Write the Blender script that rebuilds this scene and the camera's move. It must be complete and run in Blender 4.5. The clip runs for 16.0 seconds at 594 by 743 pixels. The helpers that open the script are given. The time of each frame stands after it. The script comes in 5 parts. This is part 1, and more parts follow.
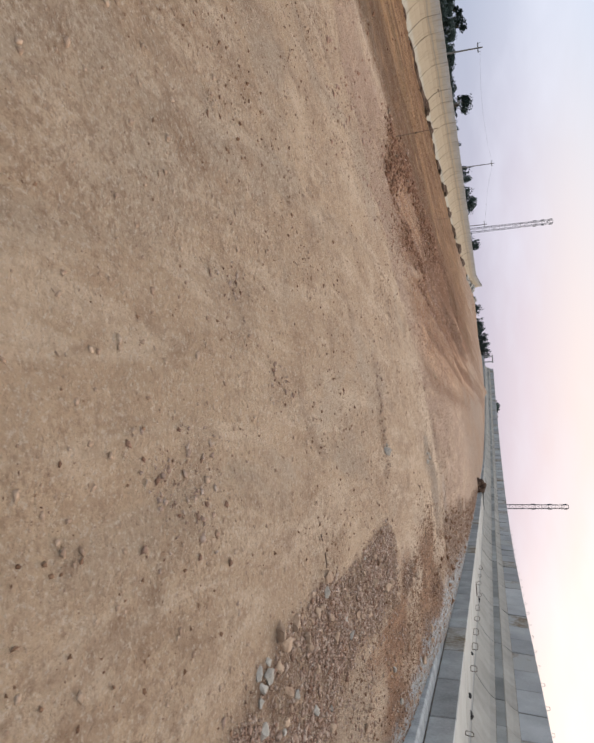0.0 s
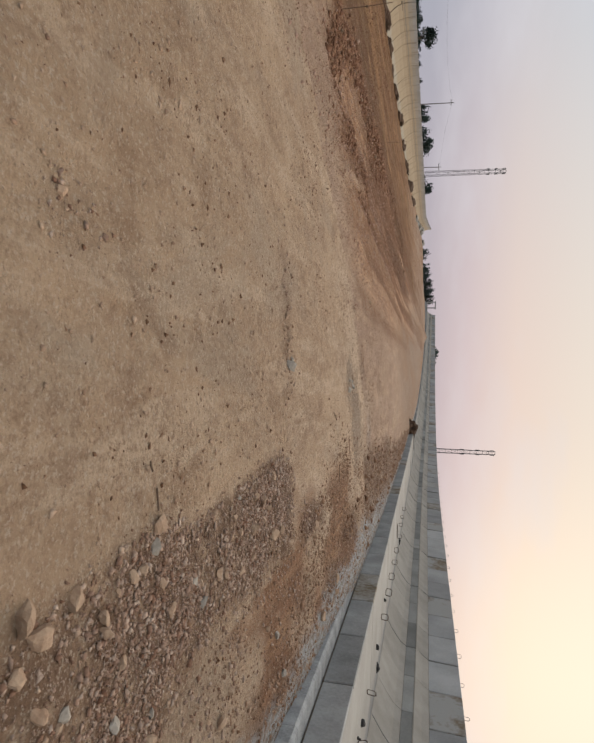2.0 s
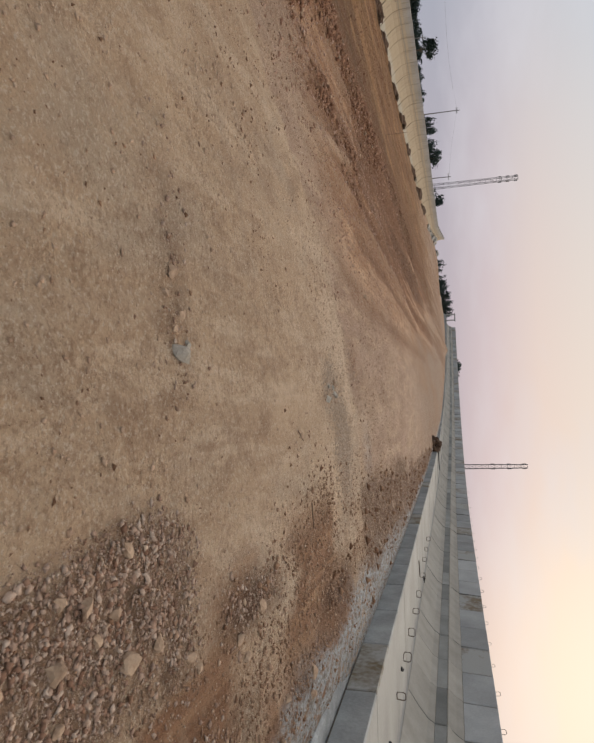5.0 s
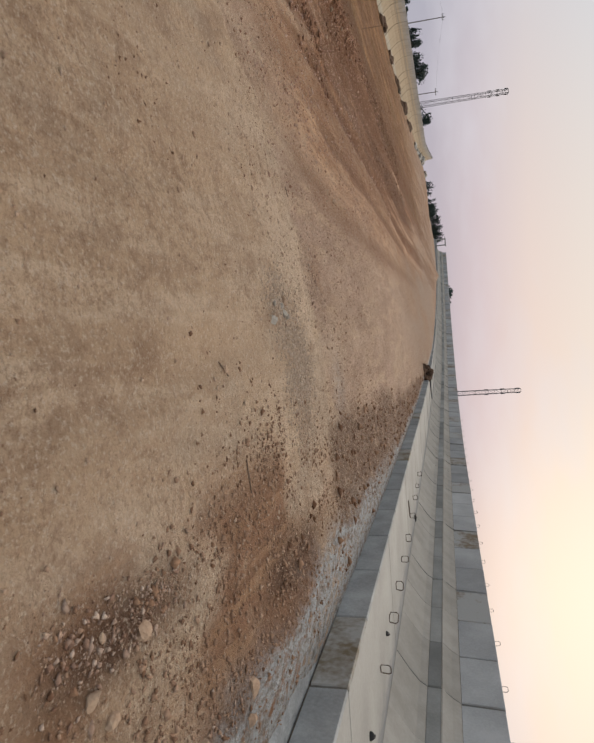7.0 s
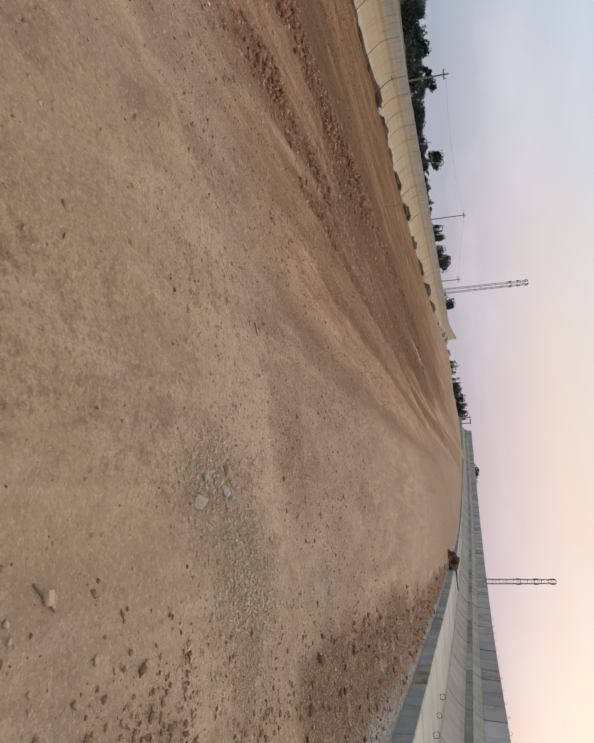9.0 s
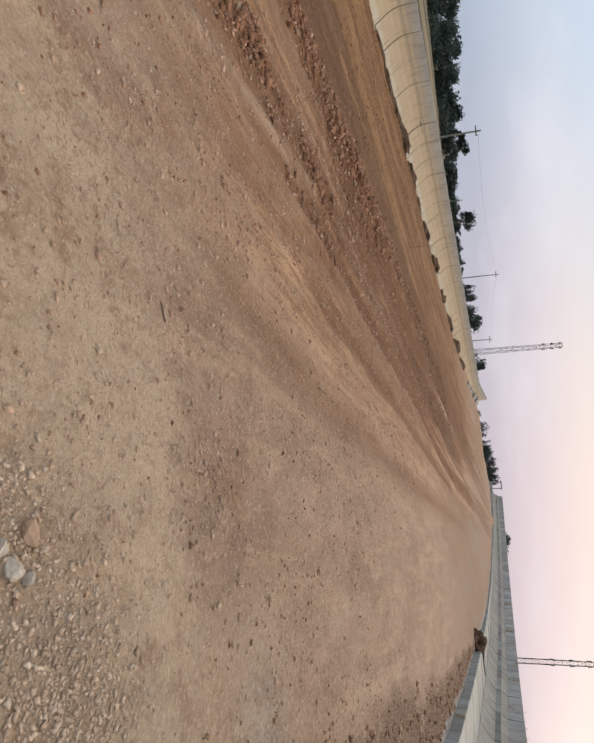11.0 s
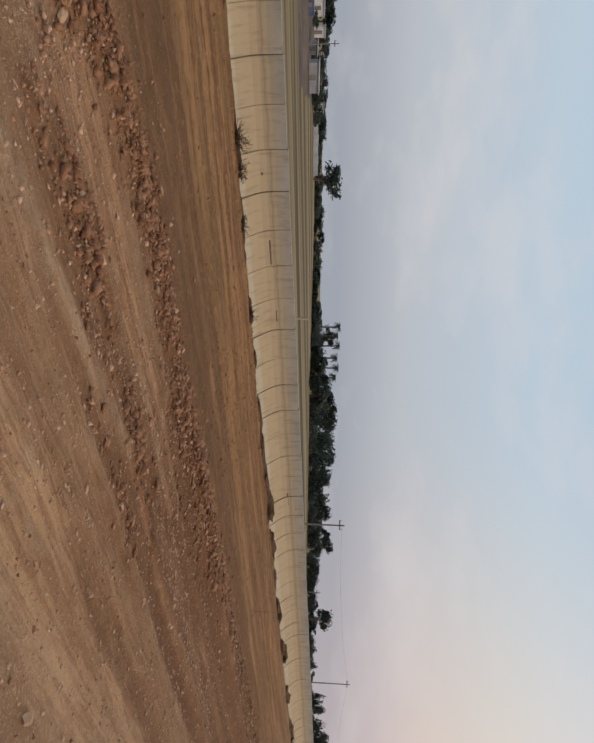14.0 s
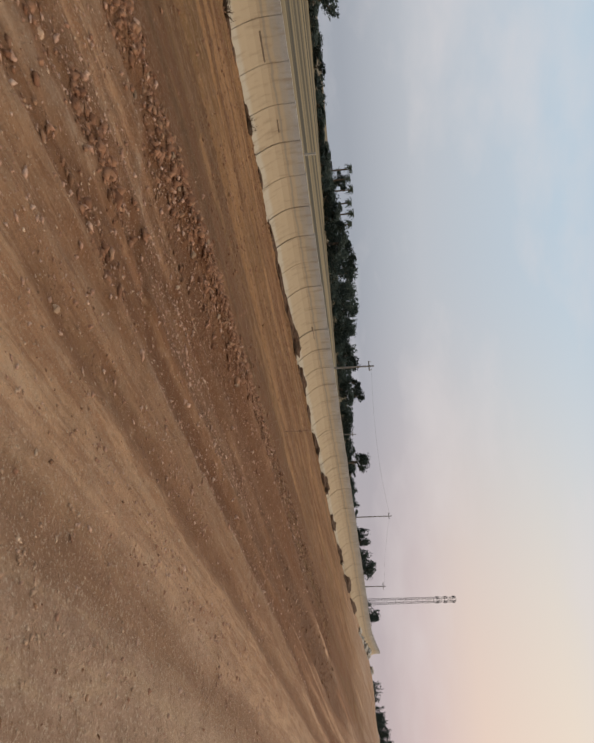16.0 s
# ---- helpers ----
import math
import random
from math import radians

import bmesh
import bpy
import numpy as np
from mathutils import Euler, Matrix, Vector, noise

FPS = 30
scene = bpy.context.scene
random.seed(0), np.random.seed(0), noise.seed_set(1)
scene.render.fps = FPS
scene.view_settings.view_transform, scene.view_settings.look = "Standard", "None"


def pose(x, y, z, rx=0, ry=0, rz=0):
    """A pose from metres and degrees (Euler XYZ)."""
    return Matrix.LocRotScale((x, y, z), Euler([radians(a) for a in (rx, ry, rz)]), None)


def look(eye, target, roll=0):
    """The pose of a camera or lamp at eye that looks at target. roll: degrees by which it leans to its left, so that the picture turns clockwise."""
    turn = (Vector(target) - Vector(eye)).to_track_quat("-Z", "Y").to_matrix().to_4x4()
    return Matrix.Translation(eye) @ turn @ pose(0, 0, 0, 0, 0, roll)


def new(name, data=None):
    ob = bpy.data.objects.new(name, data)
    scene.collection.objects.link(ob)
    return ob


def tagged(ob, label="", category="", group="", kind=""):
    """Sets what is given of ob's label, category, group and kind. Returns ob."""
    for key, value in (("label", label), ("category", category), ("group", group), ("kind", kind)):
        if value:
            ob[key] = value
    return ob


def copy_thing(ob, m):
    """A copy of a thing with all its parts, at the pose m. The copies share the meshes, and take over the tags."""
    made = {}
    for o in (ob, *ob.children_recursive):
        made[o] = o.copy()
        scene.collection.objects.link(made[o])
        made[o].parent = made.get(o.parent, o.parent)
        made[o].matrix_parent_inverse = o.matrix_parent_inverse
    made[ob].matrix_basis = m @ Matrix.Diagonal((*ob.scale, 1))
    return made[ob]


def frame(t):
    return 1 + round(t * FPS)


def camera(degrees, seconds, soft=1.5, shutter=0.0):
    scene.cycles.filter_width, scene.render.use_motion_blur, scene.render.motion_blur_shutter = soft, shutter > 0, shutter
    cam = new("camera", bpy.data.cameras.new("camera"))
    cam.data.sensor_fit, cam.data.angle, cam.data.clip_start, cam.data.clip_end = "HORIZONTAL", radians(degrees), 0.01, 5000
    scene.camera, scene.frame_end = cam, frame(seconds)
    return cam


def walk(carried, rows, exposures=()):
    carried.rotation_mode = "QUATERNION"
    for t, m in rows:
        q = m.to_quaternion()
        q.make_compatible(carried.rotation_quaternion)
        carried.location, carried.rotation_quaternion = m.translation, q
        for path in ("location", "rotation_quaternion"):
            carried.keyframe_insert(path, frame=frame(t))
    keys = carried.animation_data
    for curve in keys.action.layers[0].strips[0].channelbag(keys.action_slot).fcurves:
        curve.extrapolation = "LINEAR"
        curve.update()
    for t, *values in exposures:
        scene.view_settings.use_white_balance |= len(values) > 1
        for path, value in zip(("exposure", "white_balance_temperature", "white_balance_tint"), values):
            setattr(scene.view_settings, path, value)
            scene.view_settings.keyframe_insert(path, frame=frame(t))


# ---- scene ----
cam = camera(50.3, 16.0, soft=2.0, shutter=0.15)
METRES, EYE, DIP, LEAN, TURN = 15.5, 1.55, 16.5, 86.5, 6.5
BASE = pose(0, 0, EYE, 0, 0, TURN) @ look((0, 0, 0), (0, math.cos(radians(DIP)), -math.sin(radians(DIP))), LEAN) @ pose(0, 0, 0, 90).inverted()
ROWS = [
    (0.0, 0.0, 0.0, 0.0, 0.0, 0.0, -0.0),
    (0.5, 0.0082, 0.0245, -0.0056, -2.43, 1.07, -3.43),
    (1.0, 0.0213, 0.0512, -0.0129, -3.5, -2.51, -0.06),
    (1.5, 0.032, 0.0808, -0.0269, -5.41, -5.98, -2.27),
    (2.0, 0.0418, 0.115, -0.0311, -4.92, -5.42, -3.64),
    (2.5, 0.0561, 0.1438, -0.0368, -5.66, -11.66, -0.1),
    (3.0, 0.0682, 0.1723, -0.0471, -6.47, -7.67, 0.66),
    (5.5, 0.1189, 0.3084, -0.0638, -3.02, -3.18, -0.11),
    (6.0, 0.1292, 0.3385, -0.0698, -4.55, -4.05, 0.39),
    (6.5, 0.1362, 0.3669, -0.0758, -4.04, -6.87, -0.12),
    (7.0, 0.1486, 0.3953, -0.0805, -3.98, -9.25, 2.44),
    (7.5, 0.1593, 0.4263, -0.0859, -3.79, -3.21, 2.89),
    (8.0, 0.1683, 0.4604, -0.0814, -2.97, 4.5, -0.98),
    (10.5, 0.2225, 0.6203, -0.0941, -0.57, 7.34, 0.02),
    (11.0, 0.2323, 0.6525, -0.0899, 0.61, 11.32, -2.56),
    (11.5, 0.2404, 0.6814, -0.0934, 0.61, 23.65, -3.25),
    (12.0, 0.2536, 0.6949, -0.0875, -9.74, 55.25, -7.01),
    (12.5, 0.2592, 0.7168, -0.0801, -15.52, 58.24, -5.15),
    (13.0, 0.2663, 0.7463, -0.0818, -12.99, 50.46, -2.93),
    (13.5, 0.2778, 0.7737, -0.0874, -12.9, 50.77, -3.86),
    (14.0, 0.2849, 0.8025, -0.0849, -14.94, 46.31, -6.8),
    (14.5, 0.2935, 0.8313, -0.0867, -9.9, 40.77, -3.79),
    (15.0, 0.3043, 0.8595, -0.0942, -11.4, 43.56, -5.65),
    (15.5, 0.31, 0.889, -0.0973, -12.16, 37.98, -7.31),
    (16.0, 0.3203, 0.924, -0.1014, -9.42, 33.43, -3.38),
]
walk(cam, [(t, BASE @ pose(METRES * x, METRES * y, METRES * z, 90 + pitch, roll, yaw)) for t, x, y, z, yaw, pitch, roll in ROWS],
     exposures=[(0.0, 0.34, 5950, 10), (0.5, 0.0, 6250, 10), (1.0, -0.15, 6350, 10), (1.6, -0.05, 6400, 10), (5.3, -0.05, 6350, 10), (7.0, 0.0, 6300, 10), (7.6, 0.10, 6300, 10), (8.2, 0.04, 6300, 10), (10.3, 0.18, 6300, 10), (11.3, 0.30, 6300, 10), (12.0, 0.18, 6500, 11), (12.6, -0.03, 6800, 12), (13.0, -0.2, 6850, 12), (13.6, -0.14, 6900, 12), (16.0, -0.08, 6950, 12)])

# ---- world, sun ----
SUN_AZ, SUN_EL = 24.0, 14.0  # degrees to the right of +y, and above the horizon


def sun_way(az, el):
    return (math.sin(radians(az)) * math.cos(radians(el)), math.cos(radians(az)) * math.cos(radians(el)), math.sin(radians(el)))


def build_world():
    w = bpy.data.worlds.new("dusk_sky")
    scene.world = w
    w.use_nodes = True
    nt = w.node_tree
    nt.nodes.clear()
    n, l = nt.nodes.new, nt.links.new
    out, bg = n("ShaderNodeOutputWorld"), n("ShaderNodeBackground")
    sky = n("ShaderNodeTexSky")
    sky.sky_type = 'NISHITA'
    sky.sun_disc = False
    sky.sun_elevation, sky.sun_rotation = radians(SUN_EL), radians(SUN_AZ)
    sky.air_density, sky.dust_density, sky.ozone_density = 1.2, 3.0, 1.5
    scale = n("ShaderNodeVectorMath")
    scale.operation = 'SCALE'
    scale.inputs["Scale"].default_value = 0.10
    l(sky.outputs[0], scale.inputs[0])
    co = n("ShaderNodeTexCoord")
    sep = n("ShaderNodeSeparateXYZ")
    l(co.outputs["Generated"], sep.inputs[0])
    # hazy colours by height above the horizon, away from and towards the set sun
    cool, warm = n("ShaderNodeValToRGB"), n("ShaderNodeValToRGB")
    for ramp, stops in ((cool, SKY_COOL), (warm, SKY_WARM)):
        e = ramp.color_ramp.elements
        while len(e) < len(stops):
            e.new(0.5)
        for el, (p, c) in zip(e, stops):
            el.position, el.color = p, (*c, 1)
        l(sep.outputs["Z"], ramp.inputs[0])
    dot = n("ShaderNodeVectorMath")
    dot.operation = 'DOT_PRODUCT'
    dot.inputs[1].default_value = (math.sin(radians(SUN_AZ)), math.cos(radians(SUN_AZ)), 0)
    l(co.outputs["Generated"], dot.inputs[0])
    near = n("ShaderNodeMapRange")
    near.interpolation_type = 'SMOOTHSTEP'
    near.inputs["From Min"].default_value, near.inputs["From Max"].default_value = 0.25, 1.05
    l(dot.outputs["Value"], near.inputs["Value"])
    mix = n("ShaderNodeMix")
    mix.data_type = 'RGBA'
    l(near.outputs[0], mix.inputs[0])
    l(cool.outputs[0], mix.inputs[6])
    l(warm.outputs[0], mix.inputs[7])
    # the glow round the veiled sun
    halo, bright, glow = n("ShaderNodeVectorMath"), n("ShaderNodeMapRange"), n("ShaderNodeMix")
    halo.operation = 'DOT_PRODUCT'
    halo.inputs[1].default_value = sun_way(SUN_AZ + 5, SUN_EL + 3)
    l(co.outputs["Generated"], halo.inputs[0])
    bright.interpolation_type = 'SMOOTHSTEP'
    bright.inputs["From Min"].default_value, bright.inputs["From Max"].default_value, bright.inputs["To Max"].default_value = 0.90, 1.0, 0.5
    l(halo.outputs["Value"], bright.inputs["Value"])
    glow.data_type = 'RGBA'
    glow.inputs[7].default_value = (1.0, 0.86, 0.68, 1)
    l(bright.outputs[0], glow.inputs[0])
    l(mix.outputs[2], glow.inputs[6])
    # thin streaks of cloud
    mp = n("ShaderNodeMapping")
    mp.inputs["Scale"].default_value = (2.2, 3.0, 7.0)
    mp.inputs["Rotation"].default_value = (0.5, 0.3, 0.6)
    l(co.outputs["Generated"], mp.inputs[0])
    no = n("ShaderNodeTexNoise")
    no.inputs["Scale"].default_value, no.inputs["Detail"].default_value, no.inputs["Roughness"].default_value = 1.3, 5, 0.55
    l(mp.outputs[0], no.inputs["Vector"])
    cl = n("ShaderNodeMapRange")
    cl.inputs["From Min"].default_value, cl.inputs["From Max"].default_value = 0.50, 0.78
    cl.inputs["To Max"].default_value = 0.5
    l(no.outputs[0], cl.inputs["Value"])
    haze = n("ShaderNodeMix")
    haze.data_type = 'RGBA'
    haze.inputs[7].default_value = (0.76, 0.74, 0.78, 1)
    l(cl.outputs[0], haze.inputs[0])
    l(glow.outputs[2], haze.inputs[6])
    both = n("ShaderNodeMix")
    both.data_type = 'RGBA'
    both.inputs[0].default_value = 0.035
    l(haze.outputs[2], both.inputs[6])
    l(scale.outputs[0], both.inputs[7])
    l(both.outputs[2], bg.inputs[0])
    bg.inputs[1].default_value = 1.0
    l(bg.outputs[0], out.inputs[0])


SKY_COOL = [(0.0, (0.37, 0.42, 0.50)), (0.10, (0.51, 0.57, 0.655)), (0.30, (0.52, 0.66, 0.80)), (0.55, (0.44, 0.62, 0.80)), (0.72, (0.98, 0.95, 0.90)), (1.0, (1.25, 1.18, 1.08))]
SKY_WARM = [(0.0, (0.58, 0.49, 0.52)), (0.06, (0.72, 0.575, 0.575)), (0.13, (0.88, 0.69, 0.59)), (0.24, (0.93, 0.79, 0.65)), (0.45, (0.82, 0.82, 0.84)), (0.72, (0.98, 0.95, 0.90)), (1.0, (1.25, 1.18, 1.08))]
build_world()

sun = new("sun", bpy.data.lights.new("sun", "SUN"))
sun.data.energy, sun.data.angle, sun.data.color = 2.4, radians(40), (1.0, 0.86, 0.72)
sd = Vector(sun_way(SUN_AZ, SUN_EL))
sun.matrix_world = look(tuple(sd * 50), (0, 0, 0))


# ---- materials ----
def material(name, a, b, rough=0.9, grain=40.0, blotch=1.5, bump=0.3, third=None, object_random=0.0, axes=(1, 1, 1), metal=0.0, span=(0.52, 0.95)):
    """Two colours mixed by a coarse and a fine noise, a bump of the fine one, and a tone that differs from piece to piece."""
    m = bpy.data.materials.new(name)
    m.use_nodes = True
    nt = m.node_tree
    n, l = nt.nodes.new, nt.links.new
    bsdf = nt.nodes["Principled BSDF"]
    bsdf.inputs["Roughness"].default_value = rough
    bsdf.inputs["Metallic"].default_value = metal
    bsdf.inputs["Specular IOR Level"].default_value = 0.25
    co, mp = n("ShaderNodeTexCoord"), n("ShaderNodeMapping")
    mp.inputs["Scale"].default_value = axes
    geo = n("ShaderNodeNewGeometry")
    l(geo.outputs["Position"], mp.inputs[0])
    coarse, fine = n("ShaderNodeTexNoise"), n("ShaderNodeTexNoise")
    coarse.inputs["Scale"].default_value, coarse.inputs["Detail"].default_value = blotch, 6
    fine.inputs["Scale"].default_value, fine.inputs["Detail"].default_value = grain, 5
    for t in (coarse, fine):
        l(mp.outputs[0], t.inputs["Vector"])
    add = n("ShaderNodeMath")
    add.operation = 'MULTIPLY_ADD'
    add.inputs[1].default_value = 0.45
    l(fine.outputs[0], add.inputs[0])
    l(coarse.outputs[0], add.inputs[2])
    rng = n("ShaderNodeMapRange")
    rng.inputs["From Min"].default_value, rng.inputs["From Max"].default_value = span
    l(add.outputs[0], rng.inputs["Value"])
    mix = n("ShaderNodeMix")
    mix.data_type = 'RGBA'
    mix.inputs[6].default_value, mix.inputs[7].default_value = (*a, 1), (*b, 1)
    l(rng.outputs[0], mix.inputs[0])
    colour = mix.outputs[2]
    if object_random:
        info, hsv = n("ShaderNodeObjectInfo"), n("ShaderNodeHueSaturation")
        r2 = n("ShaderNodeMapRange")
        r2.inputs["To Min"].default_value, r2.inputs["To Max"].default_value = 1 - object_random, 1 + object_random
        l(info.outputs["Random"], r2.inputs["Value"])
        l(r2.outputs[0], hsv.inputs["Value"])
        l(colour, hsv.inputs["Color"])
        colour = hsv.outputs[0]
    if third:
        isl, r3, m3 = n("ShaderNodeNewGeometry"), n("ShaderNodeMapRange"), n("ShaderNodeMix")
        m3.data_type = 'RGBA'
        m3.inputs[7].default_value = (*third, 1)
        l(isl.outputs["Random Per Island"], m3.inputs[0])
        l(colour, m3.inputs[6])
        colour = m3.outputs[2]
    l(colour, bsdf.inputs["Base Color"])
    bp = n("ShaderNodeBump")
    bp.inputs["Strength"].default_value, bp.inputs["Distance"].default_value = bump, 0.02
    l(fine.outputs[0], bp.inputs["Height"])
    l(bp.outputs[0], bsdf.inputs["Normal"])
    return m


def earth_material():
    """Dry clay whose tint follows the soil attribute: red clods, grey gravel, pale dust, spilt cement."""
    m = bpy.data.materials.new("dry_earth")
    m.use_nodes = True
    nt = m.node_tree
    n, l = nt.nodes.new, nt.links.new
    bsdf = nt.nodes["Principled BSDF"]
    bsdf.inputs["Roughness"].default_value = 0.95
    bsdf.inputs["Specular IOR Level"].default_value = 0.15
    geo, at, sep = n("ShaderNodeNewGeometry"), n("ShaderNodeAttribute"), n("ShaderNodeSeparateColor")
    at.attribute_name = "soil"
    l(at.outputs["Color"], sep.inputs[0])
    land, zone = n("ShaderNodeAttribute"), n("ShaderNodeSeparateColor")
    land.attribute_name = "land"
    l(land.outputs["Color"], zone.inputs[0])

    def noise_of(scale, detail=5, axes=(1, 1, 1), turn=0.0, rough=0.55, bend=0.0):
        mp, t = n("ShaderNodeMapping"), n("ShaderNodeTexNoise")
        mp.inputs["Scale"].default_value = axes
        mp.inputs["Rotation"].default_value = (0, 0, turn)
        l(geo.outputs["Position"], mp.inputs[0])
        l(mp.outputs[0], t.inputs["Vector"])
        t.inputs["Scale"].default_value, t.inputs["Detail"].default_value, t.inputs["Roughness"].default_value = scale, detail, rough
        t.inputs["Distortion"].default_value = bend
        return t.outputs[0]

    def ranged(v, lo, hi, to=1.0):
        r = n("ShaderNodeMapRange")
        r.inputs["From Min"].default_value, r.inputs["From Max"].default_value, r.inputs["To Max"].default_value = lo, hi, to
        l(v, r.inputs["Value"])
        return r.outputs[0]

    def times(a, b):
        t = n("ShaderNodeMath")
        t.operation = 'MULTIPLY'
        l(a, t.inputs[0])
        l(b, t.inputs[1])
        return t.outputs[0]

    def blend(f, a, b):
        x = n("ShaderNodeMix")
        x.data_type = 'RGBA'
        l(f, x.inputs[0])
        for v, k in ((a, 6), (b, 7)):
            if isinstance(v, tuple):
                x.inputs[k].default_value = (*v, 1)
            else:
                l(v, x.inputs[k])
        return x.outputs[2]

    broad, mid, fine = noise_of(0.45, 6), noise_of(5.0, 6), noise_of(60.0, 6, rough=0.65)
    streak = noise_of(1.0, 6, (4.2, 0.75, 1), 0.10, 0.62, 0.7)
    streak2 = noise_of(1.0, 5, (15.0, 0.9, 1), 0.16, 0.6, 0.4)
    lumps = noise_of(17.0, 6, rough=0.7)
    red, grit, dust, spill = sep.outputs[0], sep.outputs[1], sep.outputs[2], at.outputs["Alpha"]
    bed, turf = n("ShaderNodeAttribute"), n("ShaderNodeSeparateColor")
    bed.attribute_name = "bed"
    l(bed.outputs["Color"], turf.inputs[0])
    mauve, moist, rut = turf.outputs[0], turf.outputs[1], turf.outputs[2]
    drag = noise_of(1.0, 6, (3.0, 0.55, 1), 0.12, 0.62, 0.9)
    drag2 = noise_of(1.0, 6, (1.5, 0.50, 1), -0.35, 0.6, 0.8)
    c = blend(ranged(broad, 0.38, 0.62), EARTH_DARK, EARTH_LIGHT)
    c = blend(ranged(drag, 0.49, 0.60, 0.70), c, EARTH_PALE)
    c = blend(ranged(drag2, 0.51, 0.62, 0.55), c, EARTH_DARK)
    c = blend(ranged(streak2, 0.53, 0.68, 0.35), c, EARTH_DARK)
    c = blend(ranged(noise_of(0.8, 6, (1, 0.6, 1), 0.3, 0.62, 0.6), 0.51, 0.61, 0.55), c, EARTH_ASH)
    c = blend(ranged(noise_of(2.1, 7, (1, 0.6, 1), 0.15, 0.68, 0.4), 0.54, 0.64, 0.50), c, EARTH_CRUMB)
    # loose mauve soil with darker crumbs and pale smears
    m2 = blend(ranged(noise_of(1.6, 6, (1.6, 0.6, 1), 0.2, 0.65, 0.5), 0.40, 0.60), EARTH_MAUVE, EARTH_MAUVE_DARK)
    m2 = blend(ranged(noise_of(1.0, 6, (4.5, 0.5, 1), 0.15, 0.62, 0.6), 0.52, 0.62, 0.6), m2, EARTH_LIGHT)
    c = blend(mauve, c, m2)
    t2 = blend(ranged(noise_of(1.0, 6, (5.0, 0.45, 1), 0.13, 0.65, 0.5), 0.46, 0.55), EARTH_TERRA, EARTH_BROWN)
    t2 = blend(ranged(noise_of(1.0, 6, (14.0, 1.1, 1), 0.15, 0.68, 0.4), 0.51, 0.60, 0.7), t2, EARTH_RED)
    t2 = blend(ranged(noise_of(2.5, 6, (1.6, 0.6, 1), 0.1, 0.65), 0.52, 0.64, 0.6), t2, EARTH_LIGHT)
    c = blend(bed.outputs["Alpha"], c, t2)
    c = blend(times(dust, ranged(mid, 0.36, 0.56)), c, EARTH_DUST)
    c = blend(times(grit, ranged(mid, 0.28, 0.50)), c, EARTH_GREY)
    c = blend(times(red, ranged(mid, 0.22, 0.46)), c, EARTH_RED)
    c = blend(times(red, ranged(noise_of(1.0, 6, (5.0, 0.30, 1), 0.10, 0.65, 0.5), 0.47, 0.60, 0.60)), c, EARTH_FURROW)
    c = blend(times(red, ranged(streak, 0.46, 0.58, 0.45)), c, EARTH_FURROW)
    c = blend(times(red, ranged(noise_of(1.0, 5, (6.0, 0.25, 1), 0.12, 0.6), 0.52, 0.60, 0.6)), c, EARTH_CLAY)
    # the lower terrace beyond the windrow, and the ground at the bend
    low = blend(ranged(noise_of(1.0, 6, (2.2, 0.10, 1), 0.02, 0.6, 0.2), 0.45, 0.56), TERRACE_DARK, TERRACE_LIGHT)
    low = blend(ranged(noise_of(0.35, 5, (1, 0.5, 1)), 0.46, 0.62, 0.8), low, TERRACE_OLIVE)
    low = blend(ranged(noise_of(6.0, 6, (1.6, 0.5, 1), 0.02, 0.7), 0.52, 0.62, 0.5), low, TERRACE_DARK)
    low = blend(ranged(noise_of(9.0, 6, (1.4, 0.6, 1), 0.5, 0.7), 0.54, 0.63, 0.45), low, EARTH_CLAY)
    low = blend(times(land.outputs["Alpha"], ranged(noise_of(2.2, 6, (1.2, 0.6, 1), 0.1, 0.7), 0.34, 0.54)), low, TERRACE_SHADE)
    c = blend(zone.outputs[0], c, low)
    away = blend(ranged(noise_of(0.16, 6, (1.6, 0.5, 1), 0.2, 0.6, 0.6), 0.42, 0.62), FAR_TAN, EARTH_CRUMB)
    c = blend(zone.outputs[1], c, away)
    c = blend(times(zone.outputs[2], ranged(noise_of(1.0, 6, (1.5, 0.035, 1), 0.07, 0.6, 0.25), 0.41, 0.50, 0.85)), c, EARTH_FURROW)
    c = blend(times(moist, ranged(noise_of(3.0, 6, (1.4, 0.6, 1), 0.15, 0.68), 0.30, 0.46)), c, EARTH_MOIST)
    c = blend(times(rut, ranged(mid, 0.20, 0.45)), c, EARTH_FURROW)
    # crumbs and specks of stone
    loose = n("ShaderNodeMapRange")
    loose.inputs["From Min"].default_value, loose.inputs["From Max"].default_value, loose.inputs["To Min"].default_value = 0.43, 0.57, 0.35
    l(noise_of(0.55, 5, (1, 0.7, 1), 0.4, 0.6, 0.8), loose.inputs["Value"])
    loose = times(loose.outputs[0], ranged(bed.outputs["Alpha"], 1.9, 0.0))
    c = blend(times(loose, ranged(mid, 0.50, 0.68, 0.32)), c, EARTH_CRUMB)
    c = blend(times(loose, ranged(noise_of(11.0, 6, (1, 0.8, 1), 0.2, 0.72), 0.52, 0.62, 0.5)), c, EARTH_CRUMB)
    c = blend(times(loose, ranged(fine, 0.50, 0.62, 0.35)), c, EARTH_CRUMB)
